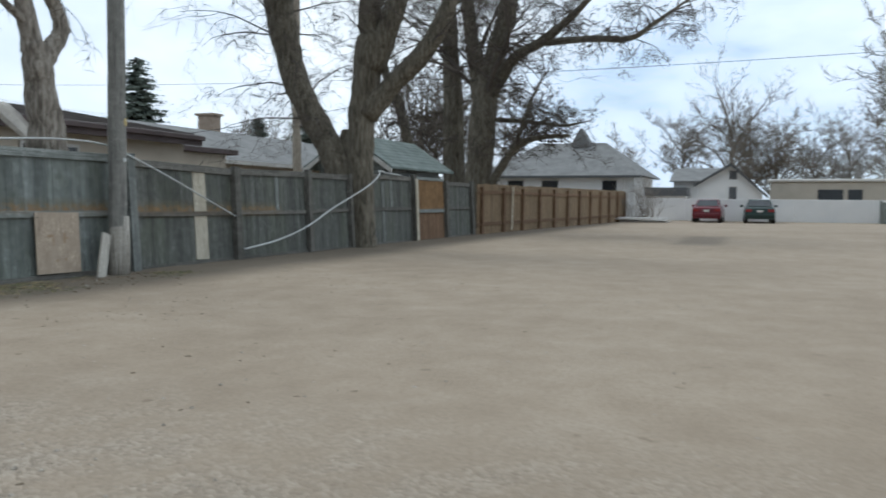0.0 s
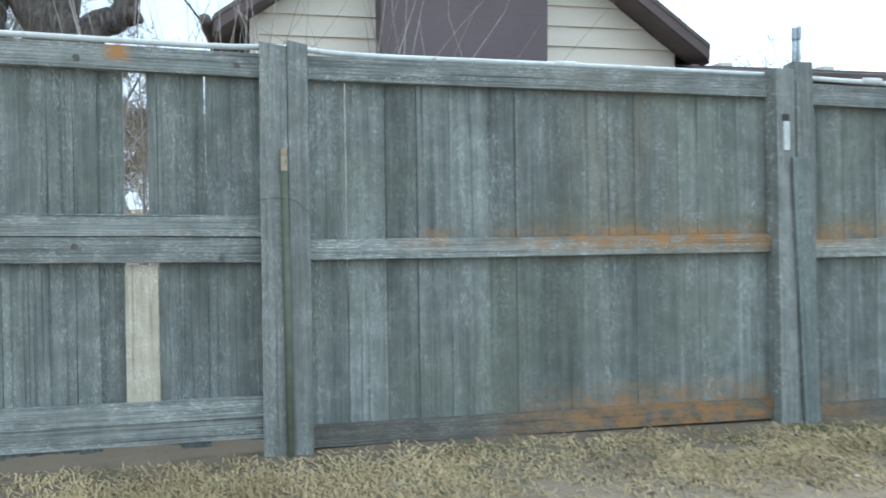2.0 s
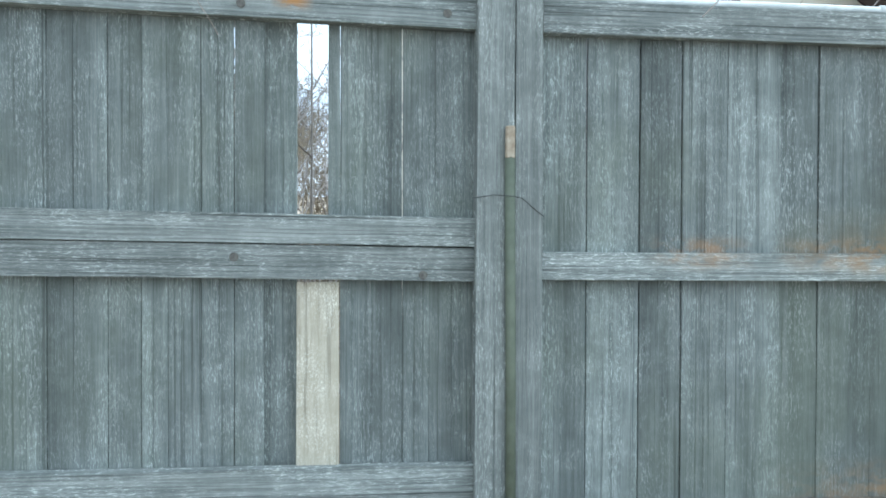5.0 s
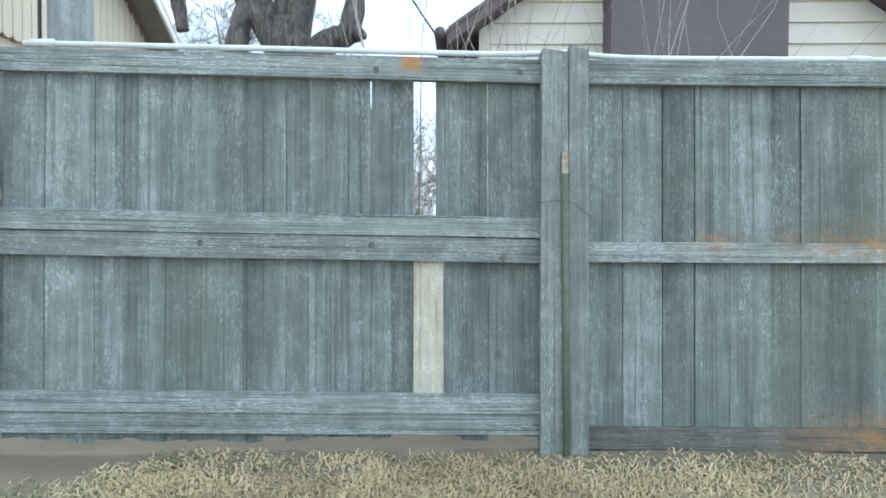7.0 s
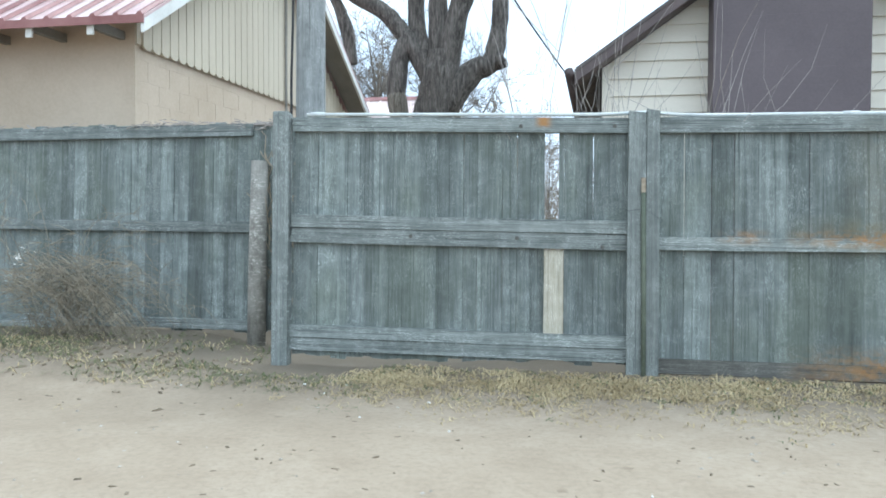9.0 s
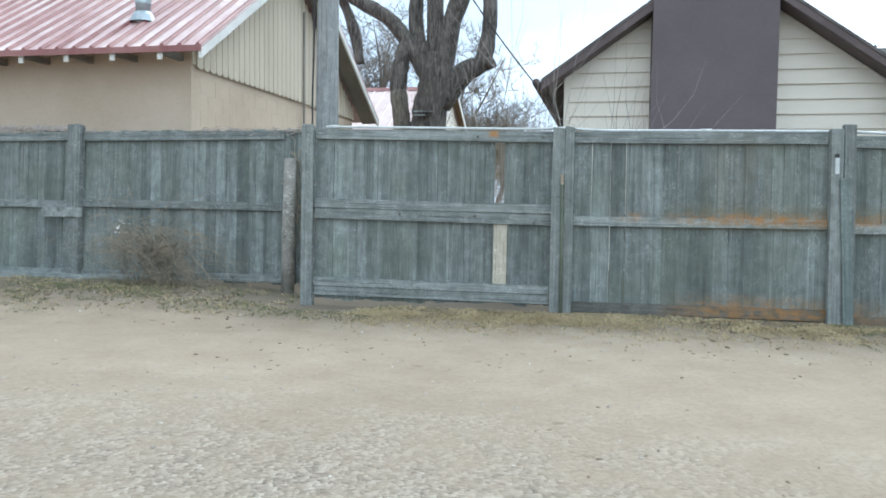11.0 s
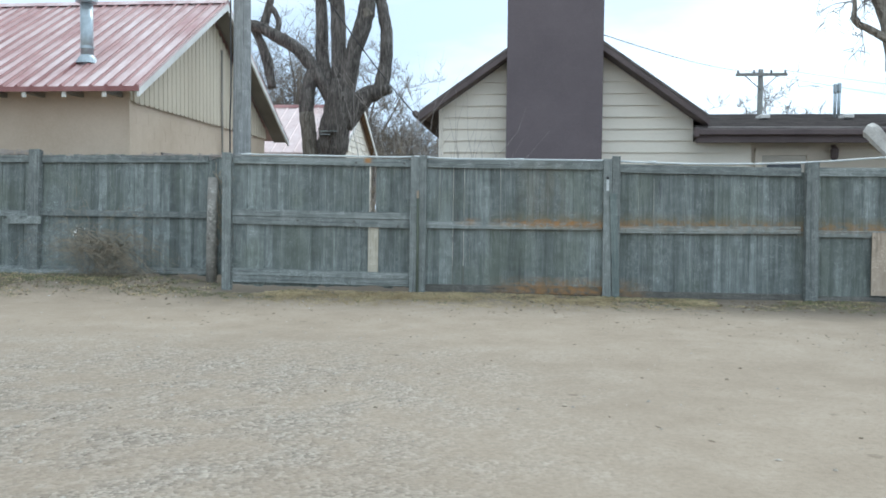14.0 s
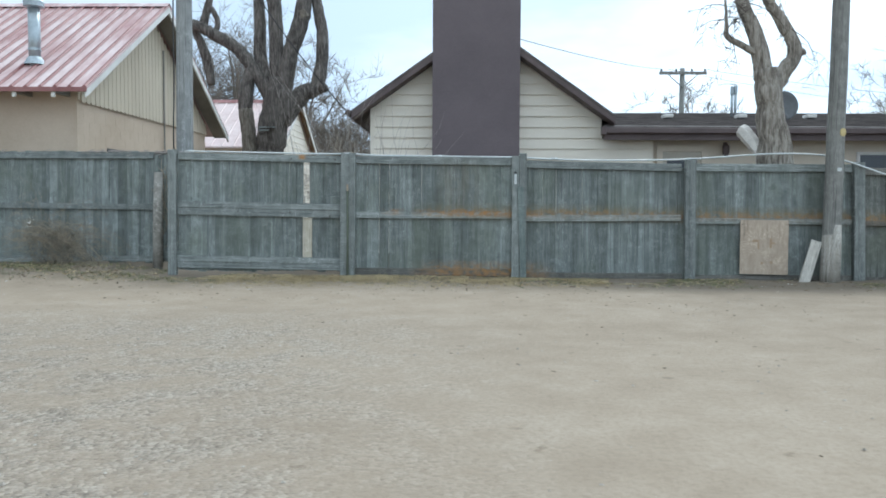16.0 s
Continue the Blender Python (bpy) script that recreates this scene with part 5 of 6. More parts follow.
def white_garage():
    h = thing("garage", pose(0, 0, 0), "white gabled garage with two small upper openings", "garage")
    g = Soup().prism([(-8.2, 0), (-4.2, 0), (-4.2, 2.35), (-6.25, 3.55), (-8.2, 1.75)], "x", 54, 62)
    part("wall", g.mesh("wall"), M_WHITEWALL, h)
    part("side_wall", boxed("side_wall", 54.05, 60, -4.19, -2.6, 0, 2.5), M_WHITEWALL, h)
    slab("roof", [(53.5, -2.4, 2.52), (57, -2.4, 3.5), (57, -6.0, 3.5), (53.5, -4.4, 2.52)], 0.08, M_GREYSH, h)
    for ya, za in ((-3.95, 2.28), (-8.55, 1.55)):
        pts = [(53.6, ya, za), (62.3, ya, za), (62.3, -6.25, 3.68), (53.6, -6.25, 3.68)]
        slab("roof", pts, 0.10, M_GREYSH, h)
        rake = [(ya, za - 0.02), (-6.25, 3.66), (-6.25, 3.48), (ya, za - 0.18)]
        part("rake_board", Soup().prism(rake, "x", 53.55, 53.6).mesh("rake"), M_DISH, h, "dark grey rake board")
    for z0, z1 in ((2.62, 3.18), (1.32, 2.12)):
        w = part("window", boxed("window", 53.95, 53.998, -6.62, -6.16, z0, z1), M_DISH, h, "dark boarded opening")
        part("window_frame", boxed("window_frame", 53.94, 53.949, -6.68, -6.10, z1, z1 + 0.06), M_WHITETRIM, w)


def trailer():
    h = thing("mobile_home", pose(0, 0, 0), "beige mobile home behind the white wall", "mobile home")
    part("body", boxed("body", 60, 64, -22, -8.7, 0.3, 2.6, 0.08), M_TRAILER, h)
    part("roof", boxed("roof", 59.8, 64.2, -22.2, -8.5, 2.6, 2.8, 0.05), M_WHITETRIM, h)
    for y0, y1, z0 in ((-13.4, -11.8, 1.2), (-14.6, -13.7, 0.9), (-17.6, -16.4, 1.2)):
        part("window", boxed("window", 59.95, 59.998, y0, y1, z0, 2.05), M_GLASS, h, "dark window")


def car_body():
    """Rear-on saloon, origin at the middle of its foot, pointing along +x."""
    s = Soup()
    sect = []
    for x, zt, hw in ((-2.30, 0.60, 0.74), (-2.27, 0.84, 0.80), (-2.15, 0.92, 0.82), (-1.50, 0.97, 0.85), (-0.5, 0.95, 0.86), (0.9, 0.92, 0.86), (1.7, 0.84, 0.83), (2.2, 0.70, 0.76), (2.3, 0.52, 0.68)):
        sect.append([(x, -hw * 0.94, 0.24), (x, -hw, 0.45), (x, -hw * 0.985, zt * 0.8), (x, -hw * 0.90, zt), (x, hw * 0.90, zt), (x, hw * 0.985, zt * 0.8), (x, hw, 0.45), (x, hw * 0.94, 0.24)])
    vs = [p for q in sect for p in q]
    fs = [tuple(range(8)), tuple(reversed(range(64, 72)))]
    for k in range(8):
        for i in range(8):
            j = (i + 1) % 8
            fs.append((k * 8 + i, k * 8 + 8 + i, k * 8 + 8 + j, k * 8 + j))
    return s.add(vs, fs)


def car(x, y, paint, label, turn=0.0):
    o = thing("car", pose(x, y, 0, 0, 0, turn) @ Matrix.Scale(0.92, 4), label, "car", "cars by the white wall")
    part("body", car_body().mesh("body", False), paint, o)
    cab = [(-1.62, 0.95), (-1.02, 1.34), (0.15, 1.38), (0.95, 0.93)]
    vs = [(px, -0.74 if pz < 1 else -0.58, pz) for px, pz in cab] + [(px, 0.74 if pz < 1 else 0.58, pz) for px, pz in cab]
    part("cabin", mesh_of("cabin", vs, [(0, 1, 2, 3), (7, 6, 5, 4), (0, 4, 5, 1), (1, 5, 6, 2), (2, 6, 7, 3), (3, 7, 4, 0)]), paint, o)
    part("rear_window", mesh_of("rear_window", [(-1.60, -0.64, 0.985), (-1.60, 0.64, 0.985), (-1.06, 0.53, 1.325), (-1.06, -0.53, 1.325)], [(0, 3, 2, 1)]), M_GLASS, o, "dark rear window")
    for sgn in (-1, 1):
        part("side_window", mesh_of("side_window", [(-1.30, sgn * 0.742, 0.98), (0.80, sgn * 0.742, 0.98), (0.15, sgn * 0.60, 1.33), (-0.98, sgn * 0.60, 1.31)], [(0, 1, 2, 3)]), M_GLASS, o, "dark side window")
        part("tail_lamp", boxed("lamp", -2.30, -2.24, sgn * 0.60 - 0.16, sgn * 0.60 + 0.16, 0.66, 0.80, 0.01), M_LAMPRED, o, "red tail lamp")
        part("mirror", boxed("mirror", 0.35, 0.50, sgn * 0.95 - 0.09, sgn * 0.95 + 0.09, 0.92, 1.05, 0.02), paint, o)
        for xx in (-1.45, 1.40):
            w = part("wheel", Soup().tube([(xx, sgn * 0.62, 0.30), (xx, sgn * 0.84, 0.30)], 0.30, 18).mesh("tyre"), M_RUBBER, o)
            part("rim", Soup().tube([(xx, sgn * 0.842, 0.30), (xx, sgn * 0.85, 0.30)], 0.18, 12).mesh("rim"), M_GALV, w)
    part("bumper", boxed("bumper", -2.37, -2.25, -0.80, 0.80, 0.36, 0.56, 0.03), paint, o)
    part("number_plate", boxed("plate", -2.325, -2.30, -0.16, 0.16, 0.64, 0.76), M_WHITETRIM, o, "plain pale plate")
    part("exhaust", Soup().tube([(-2.35, 0.4, 0.27), (-2.0, 0.4, 0.27)], 0.03, 8).mesh("exhaust"), M_DISH, o)


white_wall()
white_house()
white_garage()
trailer()
car(47.3 - 2.3 + 0.35, -5.45, M_REDCAR, "dark red saloon parked facing the white wall")
car(45.35, -8.05, M_GREENCAR, "dark green saloon parked facing the white wall", 2)


def junk_pile():
    rng = random.Random(77)
    o = thing("board_pile", pose(41.6, -2.3, 0), "low pile of old white boards on the dirt", "boards")
    for k in range(7):
        x, z = rng.uniform(-0.5, 0.5), 0.03 + 0.035 * k
        part("loose_board", boxed("b", -0.15, 0.15, -1.3, 1.3, 0, 0.032), (M_WHITEWALL, M_WHITETRIM)[k % 2], o, "", pose(x, rng.uniform(-0.2, 0.2), z, 0, 0, rng.uniform(-8, 8)))


junk_pile()


def far_panel():
    rng = random.Random(78)
    o = thing("fence_panel", pose(46.5, -14.1, 0, 0, 0, -90), "short grey board panel at the end of the white wall", "fence")
    planks(o, 0, 1.3, 0.0, 0.0, 1.15, M_POST, rng, 0.16)
    post(o, M_POST, 0.0, -0.10, 0.12, 0.10, 1.25, rng)
    post(o, M_POST, 1.3, -0.10, 0.12, 0.10, 1.25, rng)


far_panel()


# ---- trees ----
class Tree:
    """Collects limbs, branches and twigs of one bare tree."""

    def __init__(self, seed, thin=0.0045):
        self.thin = thin
        self.rng = random.Random(seed)
        self.big, self.mid, self.fine = Soup(), Soup(), Soup()
        self.count = 0

    def limb(self, pts, sides=12, knobs=0.0):
        path = smooth_path(pts, 5)
        ps = []
        for v in path:
            j = knobs * v[3]
            ps.append((v[0] + self.rng.uniform(-j, j), v[1] + self.rng.uniform(-j, j), v[2]))
        self.big.tube(ps, [max(0.004, v[3] * (1 + self.rng.uniform(-0.06, 0.06))) for v in path], sides)
        return [(Vector(p), v[3]) for p, v in zip(ps, path)]

    def branch(self, p, d, length, r, depth, droop=0.0, kids=5, up=0.12):
        rng = self.rng
        n = 6 if depth > 1 else (4 if depth else 3)
        pts, rad = [p.copy()], [r]
        d = d.normalized()
        for k in range(n):
            d = (d + Vector((rng.uniform(-0.28, 0.28), rng.uniform(-0.28, 0.28), rng.uniform(-0.22, 0.22) + up - droop * (k / n)))).normalized()
            p = p + d * (length / n)
            pts.append(p.copy())
            rad.append(r * (1 - 0.85 * (k + 1) / n))
        if r > 0.03:
            self.mid.tube(pts, rad, 6, False)
        else:
            self.fine.tube(pts, rad, 3, False)
        if depth > 0:
            for k in range(kids):
                t = rng.uniform(0.2, 1.0)
                i = min(n - 1, int(t * n))
                a = pts[i].lerp(pts[i + 1], t * n - i)
                e = (d * rng.uniform(0.3, 1.0) + Vector((rng.uniform(-1, 1), rng.uniform(-1, 1), rng.uniform(-0.5, 0.9)))).normalized()
                self.branch(a, e, length * rng.uniform(0.38, 0.62), max(self.thin, rad[i] * 0.55), depth - 1, droop, kids, up)

    def sprout(self, limb, count, length, r, depth, start=0.35, droop=0.0, kids=5, up=0.12, out=None):
        for k in range(count):
            i = int(len(limb) * (start + (1 - start) * (k + self.rng.random()) / count))
            i = min(len(limb) - 1, i)
            p, rr = limb[i]
            d = Vector((self.rng.uniform(-1, 1), self.rng.uniform(-1, 1), self.rng.uniform(-0.2, 0.9)))
            if out is not None:
                d = d + Vector(out)
            self.branch(p, d, length * self.rng.uniform(0.6, 1.2), min(r, rr * 0.6), depth, droop, kids, up)

    def done(self, label, base, mat=None, mat2=None, mat3=None, category="tree"):
        o = thing("tree", pose(*base), label, category)
        inv = Matrix.Translation(-Vector(base))
        for name, s, m, sm in (("trunk", self.big, mat or M_BARK, True), ("branch_work", self.mid, mat2 or M_BRANCH, True), ("crown", self.fine, mat3 or M_BRANCH, False)):
            if s.v:
                me = s.mesh(name, sm)
                me.transform(inv)
                q = part(name, me, m, o)
                if name != "trunk":
                    q["kind"] = "stuff"
        return o


def dead_tree():
    t = Tree(61)
    y = 0.44
    t.limb([(6.22, y + 0.1, -0.2, 0.27), (6.21, y + 0.08, 1.0, 0.27), (6.20, y, 1.75, 0.245), (6.15, y, 2.15, 0.205), (6.06, y, 2.75, 0.18), (6.01, y, 3.05, 0.165)], 16, 0.10)
    left = t.limb([(6.03, y, 2.85, 0.15), (5.86, y, 3.53, 0.108), (5.66, y, 4.0, 0.092), (5.42, y + 0.1, 4.87, 0.06), (5.3, y + 0.1, 5.9, 0.02)], 10, 0.12)
    right = t.limb([(6.09, y, 2.72, 0.15), (6.28, y, 3.02, 0.118), (6.42, y - 0.04, 3.28, 0.10), (6.29, y - 0.05, 3.6, 0.09), (6.0, y - 0.08, 4.02, 0.075), (5.75, y - 0.1, 4.56, 0.05), (5.6, y - 0.1, 5.4, 0.02)], 10, 0.12)
    t.limb([(6.36, y, 3.2, 0.075), (6.48, y, 3.27, 0.056), (6.57, y, 3.31, 0.052)], 10, 0.1)
    cut = t.limb([(5.98, y, 3.22, 0.06), (5.62, y - 0.05, 3.4, 0.047), (5.42, y - 0.1, 3.5, 0.04), (5.41, y - 0.1, 3.72, 0.026), (5.38, y - 0.1, 4.08, 0.016)], 8, 0.12)
    t.sprout(left, 8, 0.8, 0.010, 2, 0.3, 0.5, 4, -0.1)
    t.sprout(right, 8, 0.8, 0.010, 2, 0.5, 0.5, 4, -0.1)
    t.sprout(cut, 5, 0.5, 0.010, 2, 0.2, 0.4, 4, -0.05)
    o = t.done("dead bare tree with pale peeling bark and lopped limbs", (6.2, y, 0), M_BARKPALE, M_BARKPALE, M_BRANCH)
    log = Soup().tube([(-0.06, -0.04, 1.55), (-0.12, 0.04, 1.74), (-0.19, 0.15, 1.90), (-0.26, 0.28, 2.05), (-0.32, 0.38, 2.17), (-0.35, 0.43, 2.20)], [0.06, 0.085, 0.095, 0.108, 0.112, 0.110], 7)
    log.tube([(0.0, -0.12, 1.70), (-0.08, -0.10, 1.86), (-0.10, -0.02, 2.02), (-0.09, 0.02, 2.10)], [0.06, 0.075, 0.055, 0.03], 7)
    part("broken_limb", log.mesh("broken_limb", False), M_CUT, o, "pale bare broken limb")


def lopped_tree():
    t = Tree(62)
    y = 10.3
    t.limb([(-3.80, y, -0.20, 0.648), (-3.76, y, 0.63, 0.470), (-3.70, y, 2.12, 0.389), (-3.62, y, 2.57, 0.381), (-3.52, y, 3.27, 0.413), (-3.39, y, 3.95, 0.381), (-3.36, y, 4.44, 0.292)], 18, 0.05)
    a = t.limb([(-3.47, y, 3.79, 0.243), (-4.06, y, 4.69, 0.182), (-4.53, y, 5.26, 0.172), (-5.11, y - 0.08, 5.60, 0.160), (-5.63, y - 0.16, 5.85, 0.144), (-6.23, y - 0.24, 5.81, 0.113)], 12, 0.07)
    a2 = t.limb([(-5.47, y, 5.78, 0.130), (-5.34, y, 6.23, 0.104), (-5.22, y, 6.79, 0.086), (-5.25, y, 7.92, 0.032)], 10, 0.1)
    t.limb([(-5.09, y, 5.65, 0.081), (-5.04, y, 5.94, 0.076), (-5.11, y, 6.17, 0.075), (-5.29, y, 6.41, 0.075)], 8, 0.1)
    b = t.limb([(-3.59, y, 3.95, 0.219), (-3.91, y + 0.16, 4.97, 0.172), (-3.94, y + 0.19, 5.88, 0.165), (-3.99, y + 0.24, 6.79, 0.138), (-4.12, y + 0.32, 9.38, 0.049)], 12, 0.05)
    c = t.limb([(-3.37, y, 4.03, 0.243), (-3.44, y, 5.31, 0.194), (-3.49, y, 6.45, 0.194), (-3.54, y, 7.27, 0.143), (-3.31, y, 9.86, 0.049)], 12, 0.05)
    d = t.limb([(-3.29, y, 4.03, 0.243), (-3.00, y - 0.13, 5.20, 0.211), (-2.73, y - 0.16, 5.98, 0.219), (-2.61, y - 0.16, 6.79, 0.186), (-2.34, y, 9.54, 0.049)], 12, 0.05)
    e = t.limb([(-3.34, y, 3.30, 0.276), (-2.78, y, 4.00, 0.243), (-2.37, y, 4.22, 0.203), (-2.22, y, 4.91, 0.169), (-2.19, y, 5.59, 0.162), (-2.29, y, 6.20, 0.154), (-2.40, y, 6.95, 0.122), (-2.50, y, 9.05, 0.032)], 12, 0.05)
    t.limb([(-2.47, y, 4.19, 0.194), (-2.24, y, 4.22, 0.186), (-2.14, y, 4.26, 0.162)], 10, 0.1)
    t.limb([(-4.28, y - 0.08, 3.55, 0.185), (-4.27, y - 0.08, 3.95, 0.192), (-4.20, y - 0.04, 4.40, 0.185), (-4.02, y, 4.85, 0.15)], 12, 0.06)
    t.limb([(-4.0, y - 0.05, -0.2, 0.70), (-3.97, y - 0.05, 1.0, 0.56), (-3.92, y - 0.05, 1.7, 0.46), (-3.86, y - 0.05, 2.15, 0.36)], 16, 0.05)
    t.limb([(-5.82, y + 0.16, 5.89, 0.097), (-5.64, y + 0.16, 5.62, 0.115), (-5.40, y + 0.16, 4.99, 0.146), (-5.27, y + 0.16, 4.29, 0.115)], 8, 0.08)
    for limb in (a, b, c, d, e, a2):
        t.sprout(limb, 3, 0.7, 0.009, 1, 0.4, 0.1, 4, 0.2)
    trunk = [(Vector((-3.6, y - 0.40, z)), 0.05) for z in np.linspace(1.7, 3.6, 12)]
    t.sprout(trunk, 26, 1.4, 0.008, 1, 0.0, 0.0, 3, 0.5)
    o = t.done("heavily lopped dark-barked tree behind the gate", (-3.7, y, 0), M_BARKDARK, M_BARKDARK, M_BRANCH)
    stub = Tree(65)
    stub.limb([(-0.62, -0.12, 0.6, 0.30), (-0.50, -0.14, 1.9, 0.25), (-0.44, -0.14, 2.5, 0.215), (-0.50, -0.12, 3.04, 0.20), (-0.57, -0.10, 3.62, 0.19)], 14, 0.05)
    part("stub", stub.big.mesh("stub", True), M_BARKBARE, o, "pale stub with its bark stripped")
    cuts = Soup().tube([(1.08, -0.26, 6.02), (1.00, -0.31, 6.20)], [0.15, 0.11], 10)
    part("cut_face", cuts.mesh("cut_face"), M_BARKBARE, o, "pale sawn cut")
    for x, z, w in ((0.10, 3.07, 0.22), (0.0, 2.99, 0.14), (-0.42, 2.0, 0.2)):
        part("nailed_plank", boxed("nailed_plank", x - w, x + w, -0.52, -0.40, z, z + 0.04, 0.004), M_POST, o, "small grey plank nailed to the trunk")


def big_tree():
    t = Tree(63)
    x = 14.0
    tr = t.limb([(x, -0.12, -0.2, 0.36), (x, -0.11, 0.15, 0.30), (x, -0.06, 1.24, 0.278), (x, -0.04, 2.48, 0.295), (x, -0.14, 3.46, 0.305), (x, -0.30, 4.42, 0.34), (x, -0.32, 4.8, 0.2)], 18, 0.05)
    t1 = t.limb([(x, -0.28, 3.9, 0.27), (x, -0.28, 5.14, 0.255), (x, -0.41, 6.32, 0.205), (x, -0.5, 8.5, 0.08)], 14, 0.05)
    t2 = t.limb([(x, -0.36, 3.9, 0.25), (x, -0.75, 4.87, 0.248), (x, -1.04, 5.67, 0.225), (x, -1.27, 6.7, 0.155), (x, -1.5, 8.6, 0.05)], 14, 0.05)
    le = t.limb([(x, 0.30, -0.2, 0.42), (x, 0.33, 1.18, 0.37), (x, 0.58, 2.0, 0.33), (x, 0.93, 2.53, 0.30), (x - 0.1, 1.46, 3.54, 0.295), (x - 0.15, 1.77, 4.57, 0.315), (x - 0.2, 1.95, 5.64, 0.335), (x - 0.25, 2.18, 7.12, 0.30), (x - 0.3, 2.5, 9.2, 0.10)], 18, 0.05)
    ri = t.limb([(x, -0.18, 2.95, 0.28), (x + 0.1, -0.75, 3.55, 0.219), (x + 0.2, -1.48, 4.26, 0.208), (x + 0.25, -1.9, 4.96, 0.185), (x + 0.3, -2.17, 5.79, 0.15), (x + 0.3, -2.5, 7.6, 0.05)], 14, 0.06)
    t.limb([(x + 0.1, 0.1, 1.9, 0.26), (x + 0.1, 0.30, 2.35, 0.20), (x + 0.1, 0.34, 2.62, 0.17)], 12, 0.1)
    t.sprout(le, 20, 2.2, 0.03, 3, 0.42, 0.25, 5, 0.0, (0, 0.9, 0))
    t.sprout(le, 12, 2.0, 0.03, 3, 0.42, 0.25, 5, 0.0, (0, -0.7, 0))
    t.sprout(t1, 12, 1.8, 0.03, 3, 0.2, 0.2, 5, 0.05)
    t.sprout(t2, 10, 1.8, 0.03, 3, 0.2, 0.2, 5, 0.05)
    t.sprout(ri, 16, 1.8, 0.03, 3, 0.25, 0.25, 5, 0.0)
    t.done("large bare old tree with a forked grey trunk at the fence", (14.0, 0, 0), M_BARK)


def far_big_tree():
    t = Tree(64, 0.0085)
    x = 24.3
    tr = t.limb([(x, 0.92, -0.2, 0.66), (x, 0.90, 0.3, 0.52), (x, 0.78, 2.94, 0.45), (x, 0.58, 5.03, 0.45), (x, 0.55, 5.7, 0.3)], 16, 0.05)
    t2 = t.limb([(x + 1, 2.10, -0.2, 0.46), (x + 1, 2.18, 4.13, 0.36), (x + 1, 2.40, 8.01, 0.27), (x + 1, 2.50, 10.32, 0.14), (x + 1, 2.4, 12, 0.03)], 12, 0.05)
    a = t.limb([(x, 0.75, 4.6, 0.35), (x, 1.1, 6.4, 0.25), (x, 1.3, 7.94, 0.21), (x, 1.54, 10.23, 0.13), (x, 1.7, 12, 0.03)], 12, 0.05)
    b = t.limb([(x, 0.54, 4.7, 0.40), (x, 0.19, 6.33, 0.34), (x, -0.14, 7.53, 0.31), (x, -0.37, 10.0, 0.2), (x, -0.5, 12.5, 0.04)], 12, 0.05)
    c = t.limb([(x, 0.45, 4.7, 0.27), (x - 0.3, -0.51, 5.82, 0.185), (x - 0.5, -1.56, 6.3, 0.165), (x - 0.7, -3.04, 7.46, 0.091), (x - 0.8, -3.56, 8.56, 0.05)], 10, 0.05)
    d = t.limb([(x - 0.45, -1.28, 6.2, 0.112), (x - 0.6, -3.06, 6.2, 0.105), (x - 0.8, -4.32, 6.09, 0.095), (x - 0.9, -5.09, 6.49, 0.07), (x - 1, -6.09, 7.1, 0.035)], 8, 0.05)
    e = t.limb([(x, 0.6, 1.3, 0.18), (x - 0.2, -0.24, 2.53, 0.143), (x - 0.3, -0.73, 2.99, 0.12), (x - 0.4, -1.41, 3.16, 0.09), (x - 0.5, -2.45, 3.19, 0.05)], 8, 0.05)
    f = t.limb([(x - 0.2, -0.34, 2.62, 0.086), (x - 0.2, -0.82, 3.74, 0.08), (x - 0.2, -1.05, 4.39, 0.055), (x - 0.2, -1.5, 5.3, 0.02)], 8, 0.05)
    g = t.limb([(x, 0.4, 3.84, 0.10), (x, -0.82, 3.74, 0.07), (x, -2.07, 3.57, 0.045), (x, -3.0, 3.7, 0.02)], 8, 0.05)
    ln = t.limb([(x + 1.7, 3.85, -0.2, 0.27), (x + 1.7, 4.1, 2.3, 0.22), (x + 1.7, 4.72, 4.87, 0.19), (x + 1.7, 5.3, 6.13, 0.16), (x + 1.7, 5.6, 8.2, 0.06)], 10, 0.06)
    t.sprout(ln, 14, 2.0, 0.03, 3, 0.3, 0.2, 5, 0.02)
    for limb, n, ln, st, dr in ((t2, 26, 2.4, 0.2, 0.2), (a, 24, 2.4, 0.25, 0.2), (b, 24, 2.3, 0.25, 0.2), (c, 24, 2.0, 0.2, 0.3), (d, 20, 1.6, 0.05, 0.4), (e, 15, 1.3, 0.25, 0.1), (f, 12, 1.3, 0.15, 0.2), (g, 12, 1.2, 0.15, 0.25)):
        t.sprout(limb, n, ln, 0.03, 3, st, dr, 5, 0.02)
    for k in range(7):
        p = Vector((x, 0.6, 4.2 + 0.15 * k))
        q = Vector((t.rng.uniform(-1, 1), t.rng.uniform(-0.6, 0.9), 0.9))
        t.branch(p, q, 4.6, 0.11, 3, 0.15, 5, 0.05)
    low = [(Vector((x + 0.5, 1.6 + 0.5 * q, 1.6 + 0.5 * q)), 0.05) for q in range(8)]
    t.sprout(low, 16, 1.9, 0.03, 3, 0.0, 0.1, 5, 0.02)
    t.done("large bare old tree with spreading limbs beyond the fence", (24.3, 0.9, 0), M_BARK, M_BRANCH, M_BRANCH)


